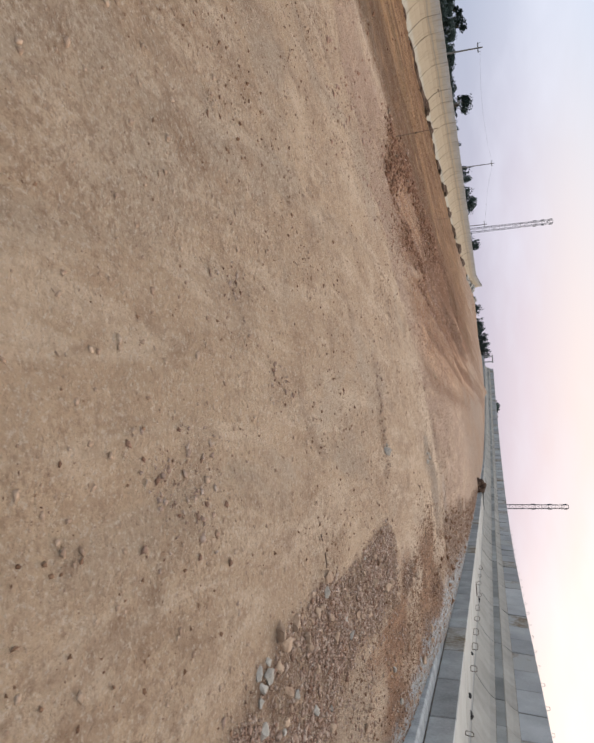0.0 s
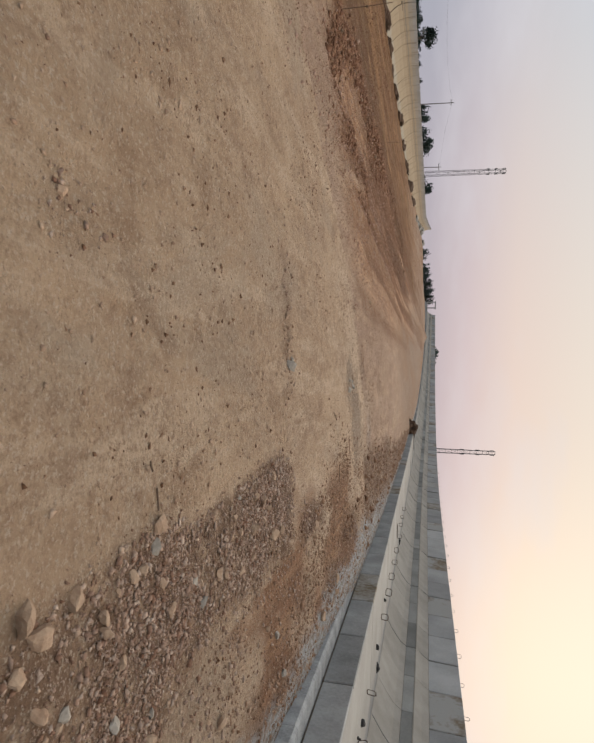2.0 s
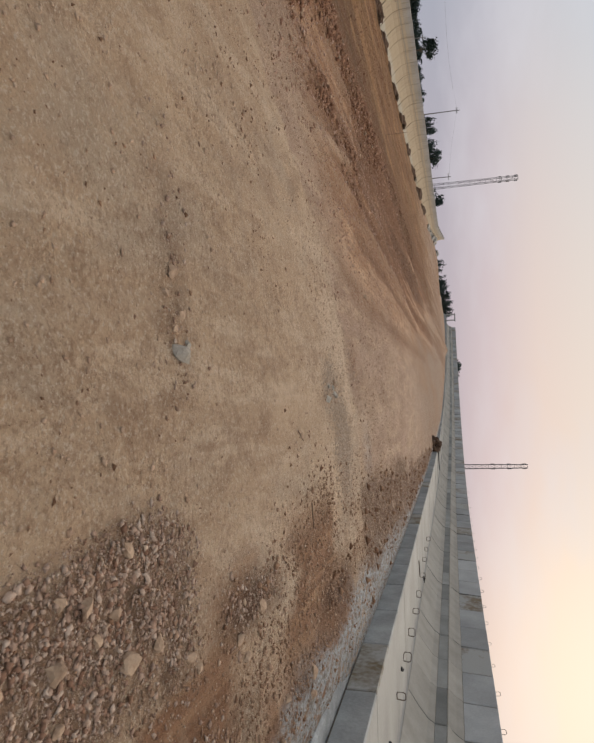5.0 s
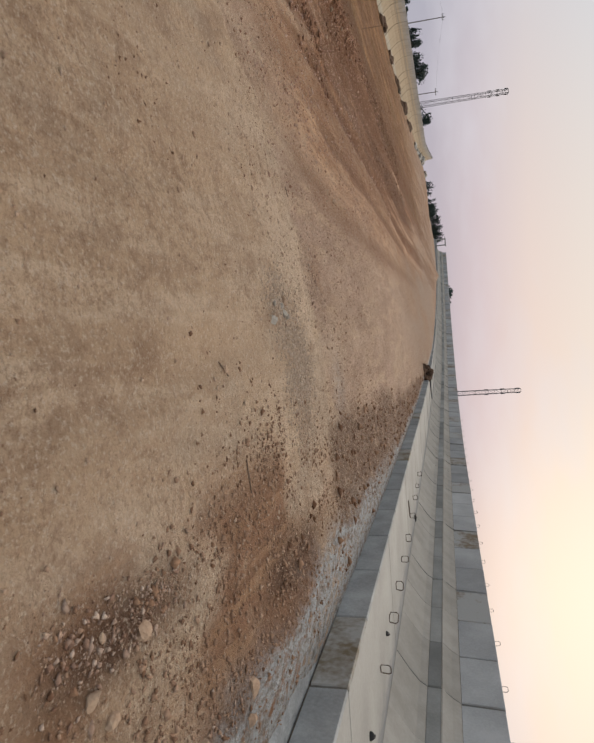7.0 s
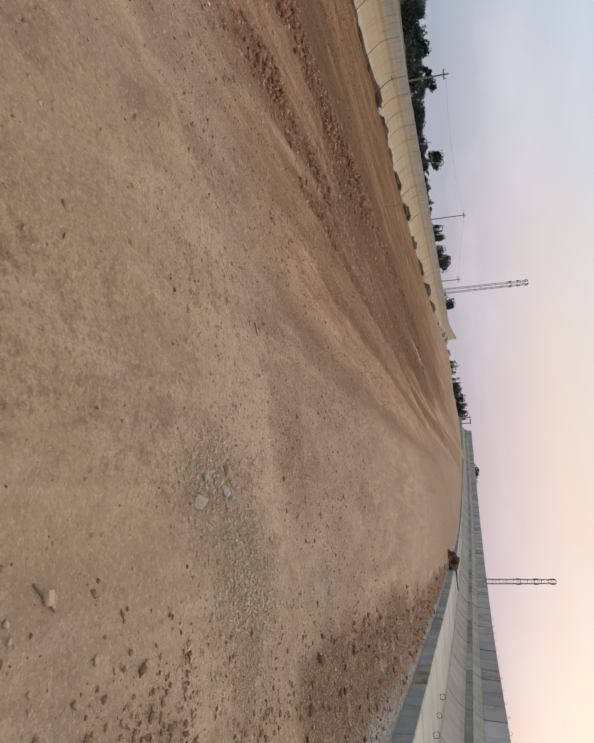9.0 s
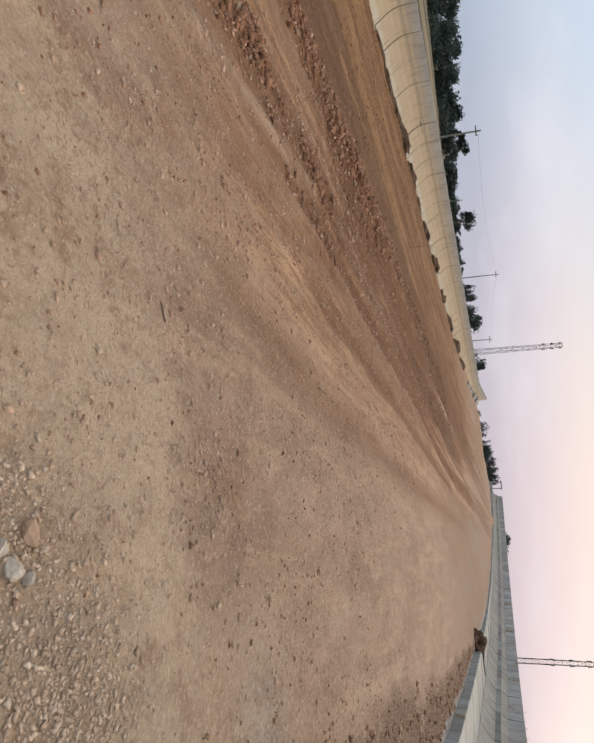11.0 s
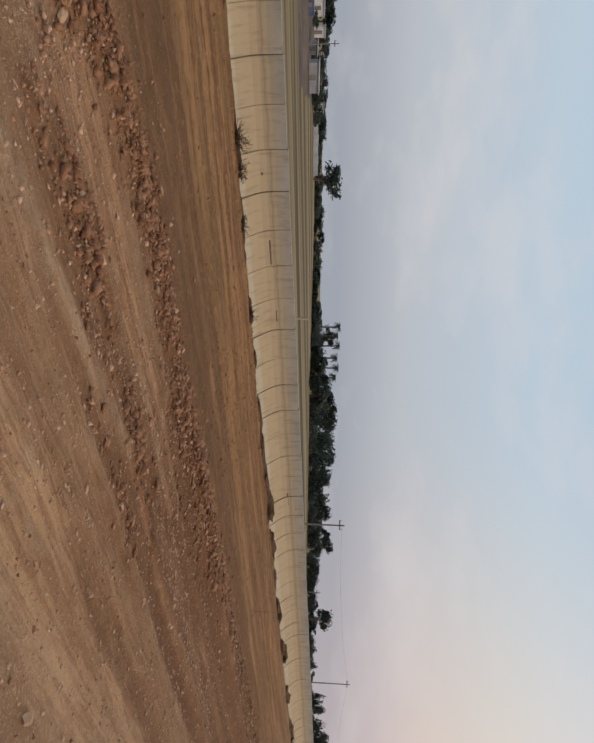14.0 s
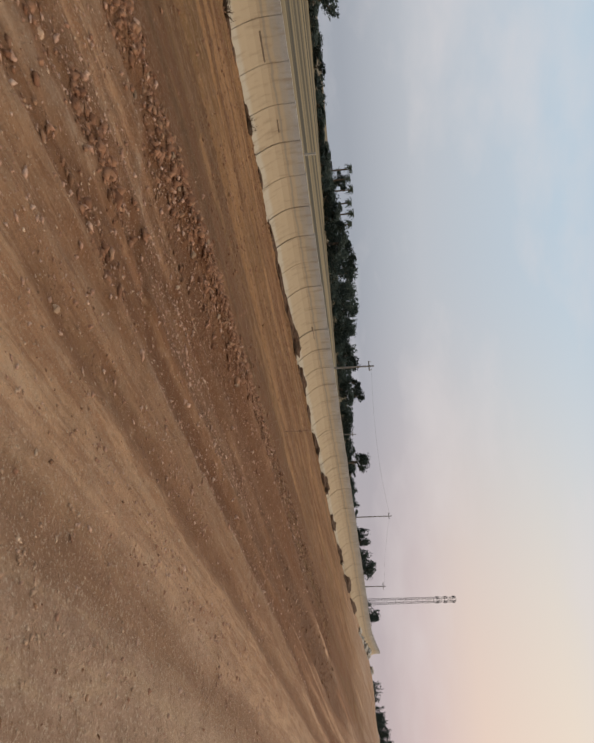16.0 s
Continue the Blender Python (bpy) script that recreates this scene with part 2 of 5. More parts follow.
    c = blend(times(loose, ranged(noise_of(24.0, 5, rough=0.75), 0.52, 0.61, 0.60)), c, EARTH_CRUMB)
    c = blend(times(ranged(noise_of(34.0, 4, (1, 1, 1), 0.7, 0.75), 0.54, 0.62, 0.55), times(ranged(red, 0.9, 0.2), ranged(bed.outputs["Alpha"], 1.2, 0.0))), c, EARTH_PEBBLE)
    cem = blend(ranged(noise_of(13.0, 7, (1.3, 0.6, 1), 0.1, 0.75), 0.46, 0.60), CEMENT_SPILL, CEMENT_DIRT)
    c = blend(times(spill, ranged(noise_of(8.0, 7, (1.2, 0.6, 1), 0.1, 0.72), 0.36, 0.50)), c, cem)
    vo = n("ShaderNodeTexVoronoi")
    vo.inputs["Scale"].default_value = 32.0
    l(geo.outputs["Position"], vo.inputs["Vector"])
    c = blend(times(ranged(vo.outputs["Distance"], 0.22, 0.10, 0.7), ranged(noise_of(9.0), 0.48, 0.6)), c, EARTH_PEBBLE)
    l(c, bsdf.inputs["Base Color"])
    h = n("ShaderNodeMath")
    h.operation = 'MULTIPLY_ADD'
    h.inputs[1].default_value = 0.55
    lump = n("ShaderNodeMath")
    lump.operation = 'MULTIPLY_ADD'
    lump.inputs[1].default_value = 1.2
    l(lumps, lump.inputs[0])
    l(mid, lump.inputs[2])
    l(fine, h.inputs[0])
    l(lump.outputs[0], h.inputs[2])
    bp = n("ShaderNodeBump")
    bp.inputs["Strength"].default_value, bp.inputs["Distance"].default_value = 1.0, 0.06
    l(h.outputs[0], bp.inputs["Height"])
    l(bp.outputs[0], bsdf.inputs["Normal"])
    return m


EARTH_LIGHT, EARTH_DARK, EARTH_PALE = (0.62, 0.425, 0.270), (0.51, 0.336, 0.208), (0.70, 0.508, 0.345)
EARTH_RED, EARTH_GREY, EARTH_DUST, CEMENT_SPILL = (0.31, 0.145, 0.072), (0.25, 0.150, 0.092), (0.70, 0.505, 0.345), (0.44, 0.425, 0.405)
EARTH_BROWN, EARTH_MAUVE, EARTH_MAUVE_DARK, EARTH_MOIST = (0.44, 0.225, 0.115), (0.50, 0.325, 0.226), (0.39, 0.245, 0.163), (0.125, 0.064, 0.037)
CEMENT_DIRT = (0.25, 0.205, 0.165)
EARTH_TERRA, EARTH_CRUMB, EARTH_PEBBLE, EARTH_FURROW, EARTH_CLAY = (0.67, 0.395, 0.220), (0.29, 0.168, 0.098), (0.70, 0.55, 0.41), (0.17, 0.076, 0.036), (0.50, 0.29, 0.155)
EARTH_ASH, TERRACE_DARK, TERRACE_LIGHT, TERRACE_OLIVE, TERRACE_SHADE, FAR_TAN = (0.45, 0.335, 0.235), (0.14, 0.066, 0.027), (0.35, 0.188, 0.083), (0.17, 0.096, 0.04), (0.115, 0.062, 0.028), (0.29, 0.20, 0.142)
EARTH = earth_material()
FIELD = material("stubble_field", (0.05, 0.04, 0.024), (0.21, 0.158, 0.083), grain=1.1, blotch=0.42, axes=(1.0, 0.012, 1), bump=0.3, span=(0.62, 0.80))
PLOUGHED = material("ploughed_soil", (0.055, 0.042, 0.035), (0.13, 0.095, 0.075), grain=2.0, blotch=0.3, bump=0.6)
STONE_GREY = material("grey_stone", (0.29, 0.24, 0.185), (0.46, 0.395, 0.325), grain=60, blotch=12, object_random=0.2, bump=0.4)
STONE_BROWN = material("brown_stone", (0.32, 0.20, 0.125), (0.47, 0.325, 0.215), grain=50, blotch=10, object_random=0.2, bump=0.5)
STONE_TAN = material("tan_pebble", (0.44, 0.295, 0.19), (0.60, 0.43, 0.305), grain=60, blotch=9, third=(0.33, 0.20, 0.125), bump=0.4)
STONE_PALE = material("pale_stone", (0.46, 0.335, 0.24), (0.61, 0.47, 0.355), grain=60, blotch=9, third=(0.37, 0.255, 0.17), bump=0.4)
STONE_RED = material("reddish_gravel", (0.34, 0.22, 0.15), (0.60, 0.455, 0.35), grain=60, blotch=12, third=(0.21, 0.105, 0.062), bump=0.4)
STONE_PINK = material("pink_pebble", (0.42, 0.25, 0.17), (0.58, 0.40, 0.30), grain=60, blotch=9, third=(0.30, 0.15, 0.09), bump=0.4)
CLOD_RED = material("red_clods", (0.22, 0.105, 0.056), (0.37, 0.20, 0.118), grain=50, blotch=9, third=(0.17, 0.076, 0.040), bump=0.6)
CLOD = material("earth_clods", (0.25, 0.13, 0.07), (0.40, 0.235, 0.14), grain=50, blotch=9, third=(0.15, 0.07, 0.036), bump=0.6)
ROUGH_SOIL = material("rough_soil_crumbs", (0.32, 0.185, 0.11), (0.50, 0.325, 0.215), grain=50, blotch=9, third=(0.22, 0.115, 0.065), bump=0.6)
CONCRETE = material("grey_concrete", (0.275, 0.268, 0.258), (0.40, 0.39, 0.375), grain=30, blotch=1.2, object_random=0.2, bump=0.15)
CONCRETE_KERB = material("kerb_concrete", (0.20, 0.192, 0.18), (0.33, 0.32, 0.30), grain=30, blotch=1.8, object_random=0.22, bump=0.2)
CONCRETE_DARK = material("dark_concrete", (0.22, 0.210, 0.190), (0.31, 0.296, 0.27), grain=30, blotch=1.6, object_random=0.3, bump=0.15)
CONCRETE_CREAM = material("cream_concrete", (0.285, 0.252, 0.210), (0.365, 0.326, 0.278), grain=25, blotch=2.2, object_random=0.08, bump=0.15)
CONCRETE_PALE = material("pale_concrete", (0.30, 0.273, 0.236), (0.39, 0.358, 0.312), grain=25, blotch=1.0, object_random=0.05, bump=0.15)
CONCRETE_FOOT = material("cement_footing", (0.24, 0.235, 0.225), (0.42, 0.41, 0.39), grain=40, blotch=5.0, object_random=0.15, bump=0.5)
KERB_STAINED = material("stained_concrete", (0.17, 0.125, 0.075), (0.34, 0.315, 0.28), grain=14, blotch=1.6, bump=0.2, span=(0.60, 0.85))
JOINT_GREY = material("grey_joint", (0.15, 0.14, 0.125), (0.24, 0.225, 0.20), grain=30, blotch=3)
JOINT = material("dark_joint", (0.12, 0.09, 0.065), (0.24, 0.18, 0.13), grain=30, blotch=3)
JOINT_BROWN = material("brown_joint", (0.15, 0.115, 0.08), (0.25, 0.195, 0.135), grain=30, blotch=3)
STONE_DULL = material("dull_stone", (0.20, 0.125, 0.075), (0.30, 0.205, 0.135), grain=50, blotch=10, object_random=0.2, bump=0.5)
STEEL = material("rusty_rebar", (0.10, 0.07, 0.055), (0.17, 0.12, 0.09), rough=0.7, grain=60, blotch=10, metal=0.3)
MAST = material("mast_steel", (0.10, 0.095, 0.095), (0.17, 0.16, 0.155), rough=0.6, grain=20, blotch=2, metal=0.4)
DARK_SOIL = material("dark_soil", (0.055, 0.031, 0.019), (0.125, 0.07, 0.041), grain=30, blotch=5, bump=0.8)
RAG = material("black_rag", (0.02, 0.02, 0.02), (0.06, 0.05, 0.045), grain=30, blotch=6)
TWIG = material("dry_twigs", (0.05, 0.03, 0.018), (0.11, 0.07, 0.042), grain=30, blotch=4)
BARK = material("tree_bark", (0.07, 0.05, 0.035), (0.14, 0.10, 0.07), grain=20, blotch=3, bump=0.6)
LEAF = material("dark_foliage", (0.018, 0.028, 0.024), (0.042, 0.054, 0.043), grain=8, blotch=0.5, third=(0.035, 0.05, 0.04))
PALM = material("palm_leaf", (0.022, 0.036, 0.024), (0.055, 0.07, 0.042), grain=8, blotch=0.7, third=(0.05, 0.06, 0.035))
WHITEWASH = material("white_plaster", (0.46, 0.46, 0.47), (0.62, 0.62, 0.62), grain=10, blotch=0.8)
GREYWASH = material("grey_plaster", (0.22, 0.22, 0.24), (0.34, 0.33, 0.34), grain=10, blotch=0.8)
BLUE = material("blue_tarp", (0.05, 0.065, 0.12), (0.10, 0.12, 0.19), grain=10, blotch=1.5)
WOOD = material("grey_pole_wood", (0.14, 0.12, 0.10), (0.24, 0.21, 0.18), grain=20, blotch=2)
WOOD_BROWN = material("brown_stick_wood", (0.13, 0.08, 0.05), (0.22, 0.14, 0.09), grain=20, blotch=2)
WIRE = material("wire", (0.05, 0.05, 0.05), (0.09, 0.09, 0.09), grain=10, blotch=1, rough=0.6)


def shelf_material():
    """Pale shelf concrete with grey silt washed along the foot of the slope."""
    m = material("shelf_concrete", (0.30, 0.273, 0.236), (0.39, 0.358, 0.312), grain=25, blotch=1.0, object_random=0.05, bump=0.15)
    nt = m.node_tree
    n, l = nt.nodes.new, nt.links.new
    bsdf = nt.nodes["Principled BSDF"]
    base = bsdf.inputs["Base Color"].links[0].from_socket
    co, sep, geo = n("ShaderNodeTexCoord"), n("ShaderNodeSeparateXYZ"), n("ShaderNodeNewGeometry")
    l(co.outputs["Object"], sep.inputs[0])
    mp, no, wide, near, f, mx = n("ShaderNodeMapping"), n("ShaderNodeTexNoise"), n("ShaderNodeMath"), n("ShaderNodeMapRange"), n("ShaderNodeMath"), n("ShaderNodeMix")
    mp.inputs["Scale"].default_value = (2.5, 0.7, 1)
    l(geo.outputs["Position"], mp.inputs[0])
    l(mp.outputs[0], no.inputs["Vector"])
    no.inputs["Scale"].default_value, no.inputs["Detail"].default_value, no.inputs["Roughness"].default_value = 1.6, 7, 0.7
    wide.operation = 'MULTIPLY_ADD'
    wide.inputs[1].default_value = 0.9
    l(no.outputs[0], wide.inputs[0])
    l(sep.outputs["X"], wide.inputs[2])
    near.interpolation_type = 'SMOOTHSTEP'
    near.inputs["From Min"].default_value, near.inputs["From Max"].default_value, near.inputs["To Max"].default_value = 5.62, 5.98, 0.75
    l(wide.outputs[0], near.inputs["Value"])
    mx.data_type = 'RGBA'
    mx.inputs[7].default_value = (0.20, 0.19, 0.185, 1)
    l(near.outputs[0], mx.inputs[0])
    l(base, mx.inputs[6])
    l(mx.outputs[2], bsdf.inputs["Base Color"])
    return m


SHELF = shelf_material()
PARAPET_STAINED = material("soil_stained_concrete", (0.20, 0.15, 0.10), (0.36, 0.345, 0.32), grain=10, blotch=1.3, bump=0.2, span=(0.56, 0.74))


def left_wall_material():
    """Cast panels: grey smooth upper half, cream soil-washed lower half, brown rust line where they meet."""
    m = material("wall_panel_concrete", (0.255, 0.240, 0.218), (0.34, 0.322, 0.296), grain=18, blotch=0.9, object_random=0.06, bump=0.12)
    nt = m.node_tree
    n, l = nt.nodes.new, nt.links.new
    bsdf = nt.nodes["Principled BSDF"]
    base = bsdf.inputs["Base Color"].links[0].from_socket
    co, sep = n("ShaderNodeTexCoord"), n("ShaderNodeSeparateXYZ")
    l(co.outputs["Object"], sep.inputs[0])
    geo, no = n("ShaderNodeNewGeometry"), n("ShaderNodeTexNoise")
    l(geo.outputs["Position"], no.inputs["Vector"])
    no.inputs["Scale"].default_value, no.inputs["Detail"].default_value = 1.7, 5
    wob = n("ShaderNodeMath")
    wob.operation = 'MULTIPLY_ADD'
    wob.inputs[1].default_value = 0.16
    l(no.outputs[0], wob.inputs[0])
    l(sep.outputs["Z"], wob.inputs[2])
    def zone(centre, half, soft, top=1.0):
        off, ab, r = n("ShaderNodeMath"), n("ShaderNodeMath"), n("ShaderNodeMapRange")
        off.inputs[1].default_value = -centre
        l(wob.outputs[0], off.inputs[0])
        ab.operation = 'ABSOLUTE'
        l(off.outputs[0], ab.inputs[0])
        r.interpolation_type = 'SMOOTHSTEP'
        r.inputs["From Min"].default_value, r.inputs["From Max"].default_value, r.inputs["To Max"].default_value = half + soft, half, top
        l(ab.outputs[0], r.inputs["Value"])
        return r.outputs[0]

    colour = base
    for f, tint in ((zone(-1.05, 0.62, 0.14, 0.9), (0.39, 0.295, 0.185, 1)), (zone(-0.30, 0.10, 0.16, 0.45), (0.37, 0.30, 0.205, 1)), (zone(-0.54, 0.015, 0.05, 0.6), (0.23, 0.205, 0.17, 1)), (zone(-1.55, 0.12, 0.12, 0.7), (0.42, 0.375, 0.30, 1))):
        mx = n("ShaderNodeMix")
        mx.data_type = 'RGBA'
        mx.inputs[7].default_value = tint
        l(f, mx.inputs[0])
        l(colour, mx.inputs[6])
        colour = mx.outputs[2]
    # soil stains and run marks
    mp, st, sr, sm = n("ShaderNodeMapping"), n("ShaderNodeTexNoise"), n("ShaderNodeMapRange"), n("ShaderNodeMix")
    mp.inputs["Scale"].default_value = (1, 4.5, 0.9)
    l(geo.outputs["Position"], mp.inputs[0])
    l(mp.outputs[0], st.inputs["Vector"])
    st.inputs["Scale"].default_value, st.inputs["Detail"].default_value = 1.6, 6
    sr.inputs["From Min"].default_value, sr.inputs["From Max"].default_value, sr.inputs["To Max"].default_value = 0.52, 0.72, 0.55
    l(st.outputs[0], sr.inputs["Value"])
    sm.data_type = 'RGBA'
    sm.inputs[7].default_value = (0.22, 0.16, 0.10, 1)
    l(sr.outputs[0], sm.inputs[0])
    l(colour, sm.inputs[6])
    l(sm.outputs[2], bsdf.inputs["Base Color"])
    return m


WALL_PANEL = left_wall_material()


# ---- builders ----
def mesh_of(name, verts, faces, mat=None, smooth=False):
    me = bpy.data.meshes.new(name)
    me.from_pydata([tuple(v) for v in verts], [], faces)
    me.update()
    if mat:
        me.materials.append(mat)
    if smooth:
        me.polygons.foreach_set("use_smooth", [True] * len(me.polygons))
    return me


def empty(name, place=(0, 0, 0), label="", category="", group="", kind=""):
    e = new(name)
    e.matrix_basis = pose(*place)
    return tagged(e, label, category, group, kind)


def part(name, bm, mat, parent, label=""):
    """Links a bmesh or a mesh as one object under a thing."""
    if isinstance(bm, bmesh.types.BMesh):
        me = bpy.data.meshes.new(name)
        bm.to_mesh(me)
        bm.free()
        me.materials.append(mat)
    else:
        me = bm
        if mat and not me.materials:
            me.materials.append(mat)
    ob = new(name, me)
    ob.parent = parent
    return tagged(ob, label)


def tube(bm, pts, radii, n=6):
    """A swept round bar through pts."""
    pts = [Vector(p) for p in pts]
    if not isinstance(radii, (list, tuple)):
        radii = [radii] * len(pts)
    rings = []
    for i, p in enumerate(pts):
        d = (pts[min(i + 1, len(pts) - 1)] - pts[max(i - 1, 0)]).normalized()
        a = d.orthogonal().normalized() if abs(d.z) > 0.99 else d.cross(Vector((0, 0, 1))).normalized()
        b = d.cross(a)
        rings.append([bm.verts.new(p + (a * math.cos(k * math.tau / n) + b * math.sin(k * math.tau / n)) * radii[i]) for k in range(n)])
    for r, s in zip(rings, rings[1:]):
        for k in range(n):
            bm.faces.new((r[k], r[(k + 1) % n], s[(k + 1) % n], s[k]))
    bm.faces.new(rings[0][::-1])
    bm.faces.new(rings[-1])
    return bm


def block(bm, x0, x1, y0, y1, z0, z1, bevel=0.0):
    made = bmesh.ops.create_cube(bm, size=1.0, matrix=Matrix.Translation(((x0 + x1) / 2, (y0 + y1) / 2, (z0 + z1) / 2)) @ Matrix.Diagonal((x1 - x0, y1 - y0, z1 - z0, 1)))
    if bevel:
        es = list({e for v in made["verts"] for e in v.link_edges})
        bmesh.ops.bevel(bm, geom=es, offset=bevel, segments=1, affect='EDGES')
    return bm


def profile_mesh(name, pts, length, mat, chamfer=0.012):
    """A closed outline in x and z drawn out along y, its ends chamfered."""
    c = np.array(pts, float)
    prev, nxt = np.roll(c, 1, 0), np.roll(c, -1, 0)
    tang = nxt - prev
    nor = np.stack([tang[:, 1], -tang[:, 0]], 1)
    nor /= np.linalg.norm(nor, axis=1)[:, None] + 1e-9
    area = np.sum(c[:, 0] * nxt[:, 1] - nxt[:, 0] * c[:, 1])
    inner = c - nor * chamfer * (1 if area > 0 else -1)
    k = len(c)
    verts, faces = [], []
    for y, ring in ((-length / 2, inner), (-length / 2 + chamfer, c), (length / 2 - chamfer, c), (length / 2, inner)):
        verts += [(p[0], y, p[1]) for p in ring]
    for r in range(3):
        for i in range(k):
            faces.append((r * k + i, r * k + (i + 1) % k, (r + 1) * k + (i + 1) % k, (r + 1) * k + i))
    faces += [tuple(range(k))[::-1], tuple(range(3 * k, 4 * k))]
    me = mesh_of(name, verts, faces, mat)
    bm = bmesh.new()
    bm.from_mesh(me)
    bmesh.ops.recalc_face_normals(bm, faces=bm.faces)
    bm.to_mesh(me)
    bm.free()
    return me


def lattice(ix, iy, seed):
    h = (ix * 374761393 + iy * 668265263 + seed * 974634777) & 0xFFFFFFFF
    h = ((h ^ (h >> 13)) * 1274126177) & 0xFFFFFFFF
    return ((h ^ (h >> 16)) & 0xFFFF) / 65535.0


def value_noise(x, y, seed=0):
    ix, iy = np.floor(x).astype(np.int64), np.floor(y).astype(np.int64)
    u, v = x - ix, y - iy
    u, v = u * u * (3 - 2 * u), v * v * (3 - 2 * v)
    return (lattice(ix, iy, seed) * (1 - u) + lattice(ix + 1, iy, seed) * u) * (1 - v) + (lattice(ix, iy + 1, seed) * (1 - u) + lattice(ix + 1, iy + 1, seed) * u) * v


def fbm(x, y, octaves=4, seed=0):
    total, amp, norm = 0.0, 1.0, 0.0
    for o in range(octaves):
        ca, sa = math.cos(0.6 + 1.1 * o), math.sin(0.6 + 1.1 * o)
        total = total + amp * value_noise((x * ca - y * sa) * 2 ** o, (x * sa + y * ca) * 2 ** o, seed + o)
        norm += amp
        amp *= 0.5
    return total / norm - 0.5


def step(a, b, v):
    u = np.clip((v - a) / (b - a), 0, 1)
    return u * u * (3 - 2 * u)


# ---- lie of the land ----
CURVE_START, CURVE_RADIUS = 30.0, 258.0


def right_shift(y):
    """How far the concrete channel has bent to the left at y."""
    return np.maximum(np.asarray(y, float) - CURVE_START, 0) ** 2 / (2 * CURVE_RADIUS)


def rise(y):
    """The track and the channel climb gently past the straight."""
    v = np.asarray(y, float) - 40
    return 0.0085 * (np.sqrt(v * v + 100) + v) / 2


def left_top(y):
    """Height of the left wall's top."""
    return 0.11 + 0.0128 * y


def ground_smooth(x, y):
    x, y = np.asarray(x, float), np.asarray(y, float)
    c = np.where(y < 12, 0.036 * y, 0.432 + 0.118 * (1 - np.exp(-(np.maximum(y, 12) - 12) / 5.0)))
    xr = x + right_shift(y)
    road = c + np.where(xr > 1, 0.022 * (xr - 1), 0.1 * (xr - 1) * (0.65 + 0.35 * step(6, 13, y)))
    road = road + 0.07 * np.exp(-((xr - 3.3) / 0.5) ** 2)
    terrace = -0.12 + 0.073 * (x + 7.2) - 0.12 * step(-15, -19, x) + 0.010 * np.maximum(y - 30, 0)
    k = step(-6.6, -7.6, x)
    z = road * (1 - k) + terrace * k
    z = z + (0.16 + 0.14 * step(18, 21, y)) * np.exp(-((x + 6.6) / 0.6) ** 2)
    z = z + rise(y) + step(60, 104, y) * step(1, -12, xr) * 0.75 + 0.15 * step(38, 60, y) * step(-6, 2.5, xr)
    # the soil shoved up against the left wall
    z = z + 0.07 * np.exp(-((x + 19.7) / 0.32) ** 2) * step(0.45, 0.8, value_noise(y * 0.7, y * 0, 31) + 0.25 * value_noise(y * 3, y * 0, 32))
    # behind the left wall: the fields
    f = step(-21.1, -21.6, x)
    z = z * (1 - f) + (-1.65) * f
    # under and behind the channel
    r = step(3.82, 4.1, xr)
    z = z * (1 - r) + (0.30 - 1.6 * step(7, 14, xr)) * r
    far = step(170, 230, np.hypot(x, y)) * (1 - f)
    z = z * (1 - far) + (-1.65) * far
    # the plain falls away beyond the trees
    return z - 0.028 * np.maximum(np.hypot(x, y) - 95, 0) * step(-10, -45, x)


def trail(x, y, pts, width, fade=0.5, wob=0.14, seed=0):
    """A band along a line that runs up the track: 1 on the line, falling off to its sides and ends."""
    px, py = [p[0] for p in pts], [p[1] for p in pts]
    c = np.interp(y, py, px) + wob * fbm(y * 0.9, x * 0.2, 3, seed)
    return np.exp(-((x - c) / width) ** 2) * step(py[0] - fade, py[0] + fade, y) * step(py[-1] + fade, py[-1] - fade, y)


def spot(x, y, cx, cy, rx, ry):
    return np.exp(-(((x - cx) / rx) ** 2 + ((y - cy) / ry) ** 2))


# lines along the graded edge of the track
WINDROW = [(-6.35, 12.9), (-6.4, 13.6), (-6.5, 14.8), (-6.85, 16.0), (-7.0, 17.1), (-6.75, 18.5), (-6.75, 20.1), (-6.9, 22.0), (-7.3, 25.0), (-7.7, 29.0), (-8.1, 34.0), (-8.2, 42.0), (-9.0, 62.0)]
CLOD_ROW = [(-5.8, 13.7), (-5.2, 14.7), (-4.9, 16.3), (-4.85, 17.4), (-4.9, 18.2), (-5.1, 19.2)]
CLOD_ROW_THIN = [(-4.55, 13.6), (-4.7, 14.6), (-4.5, 16.0), (-4.2, 17.0), (-4.0, 18.3), (-3.8, 19.4)]
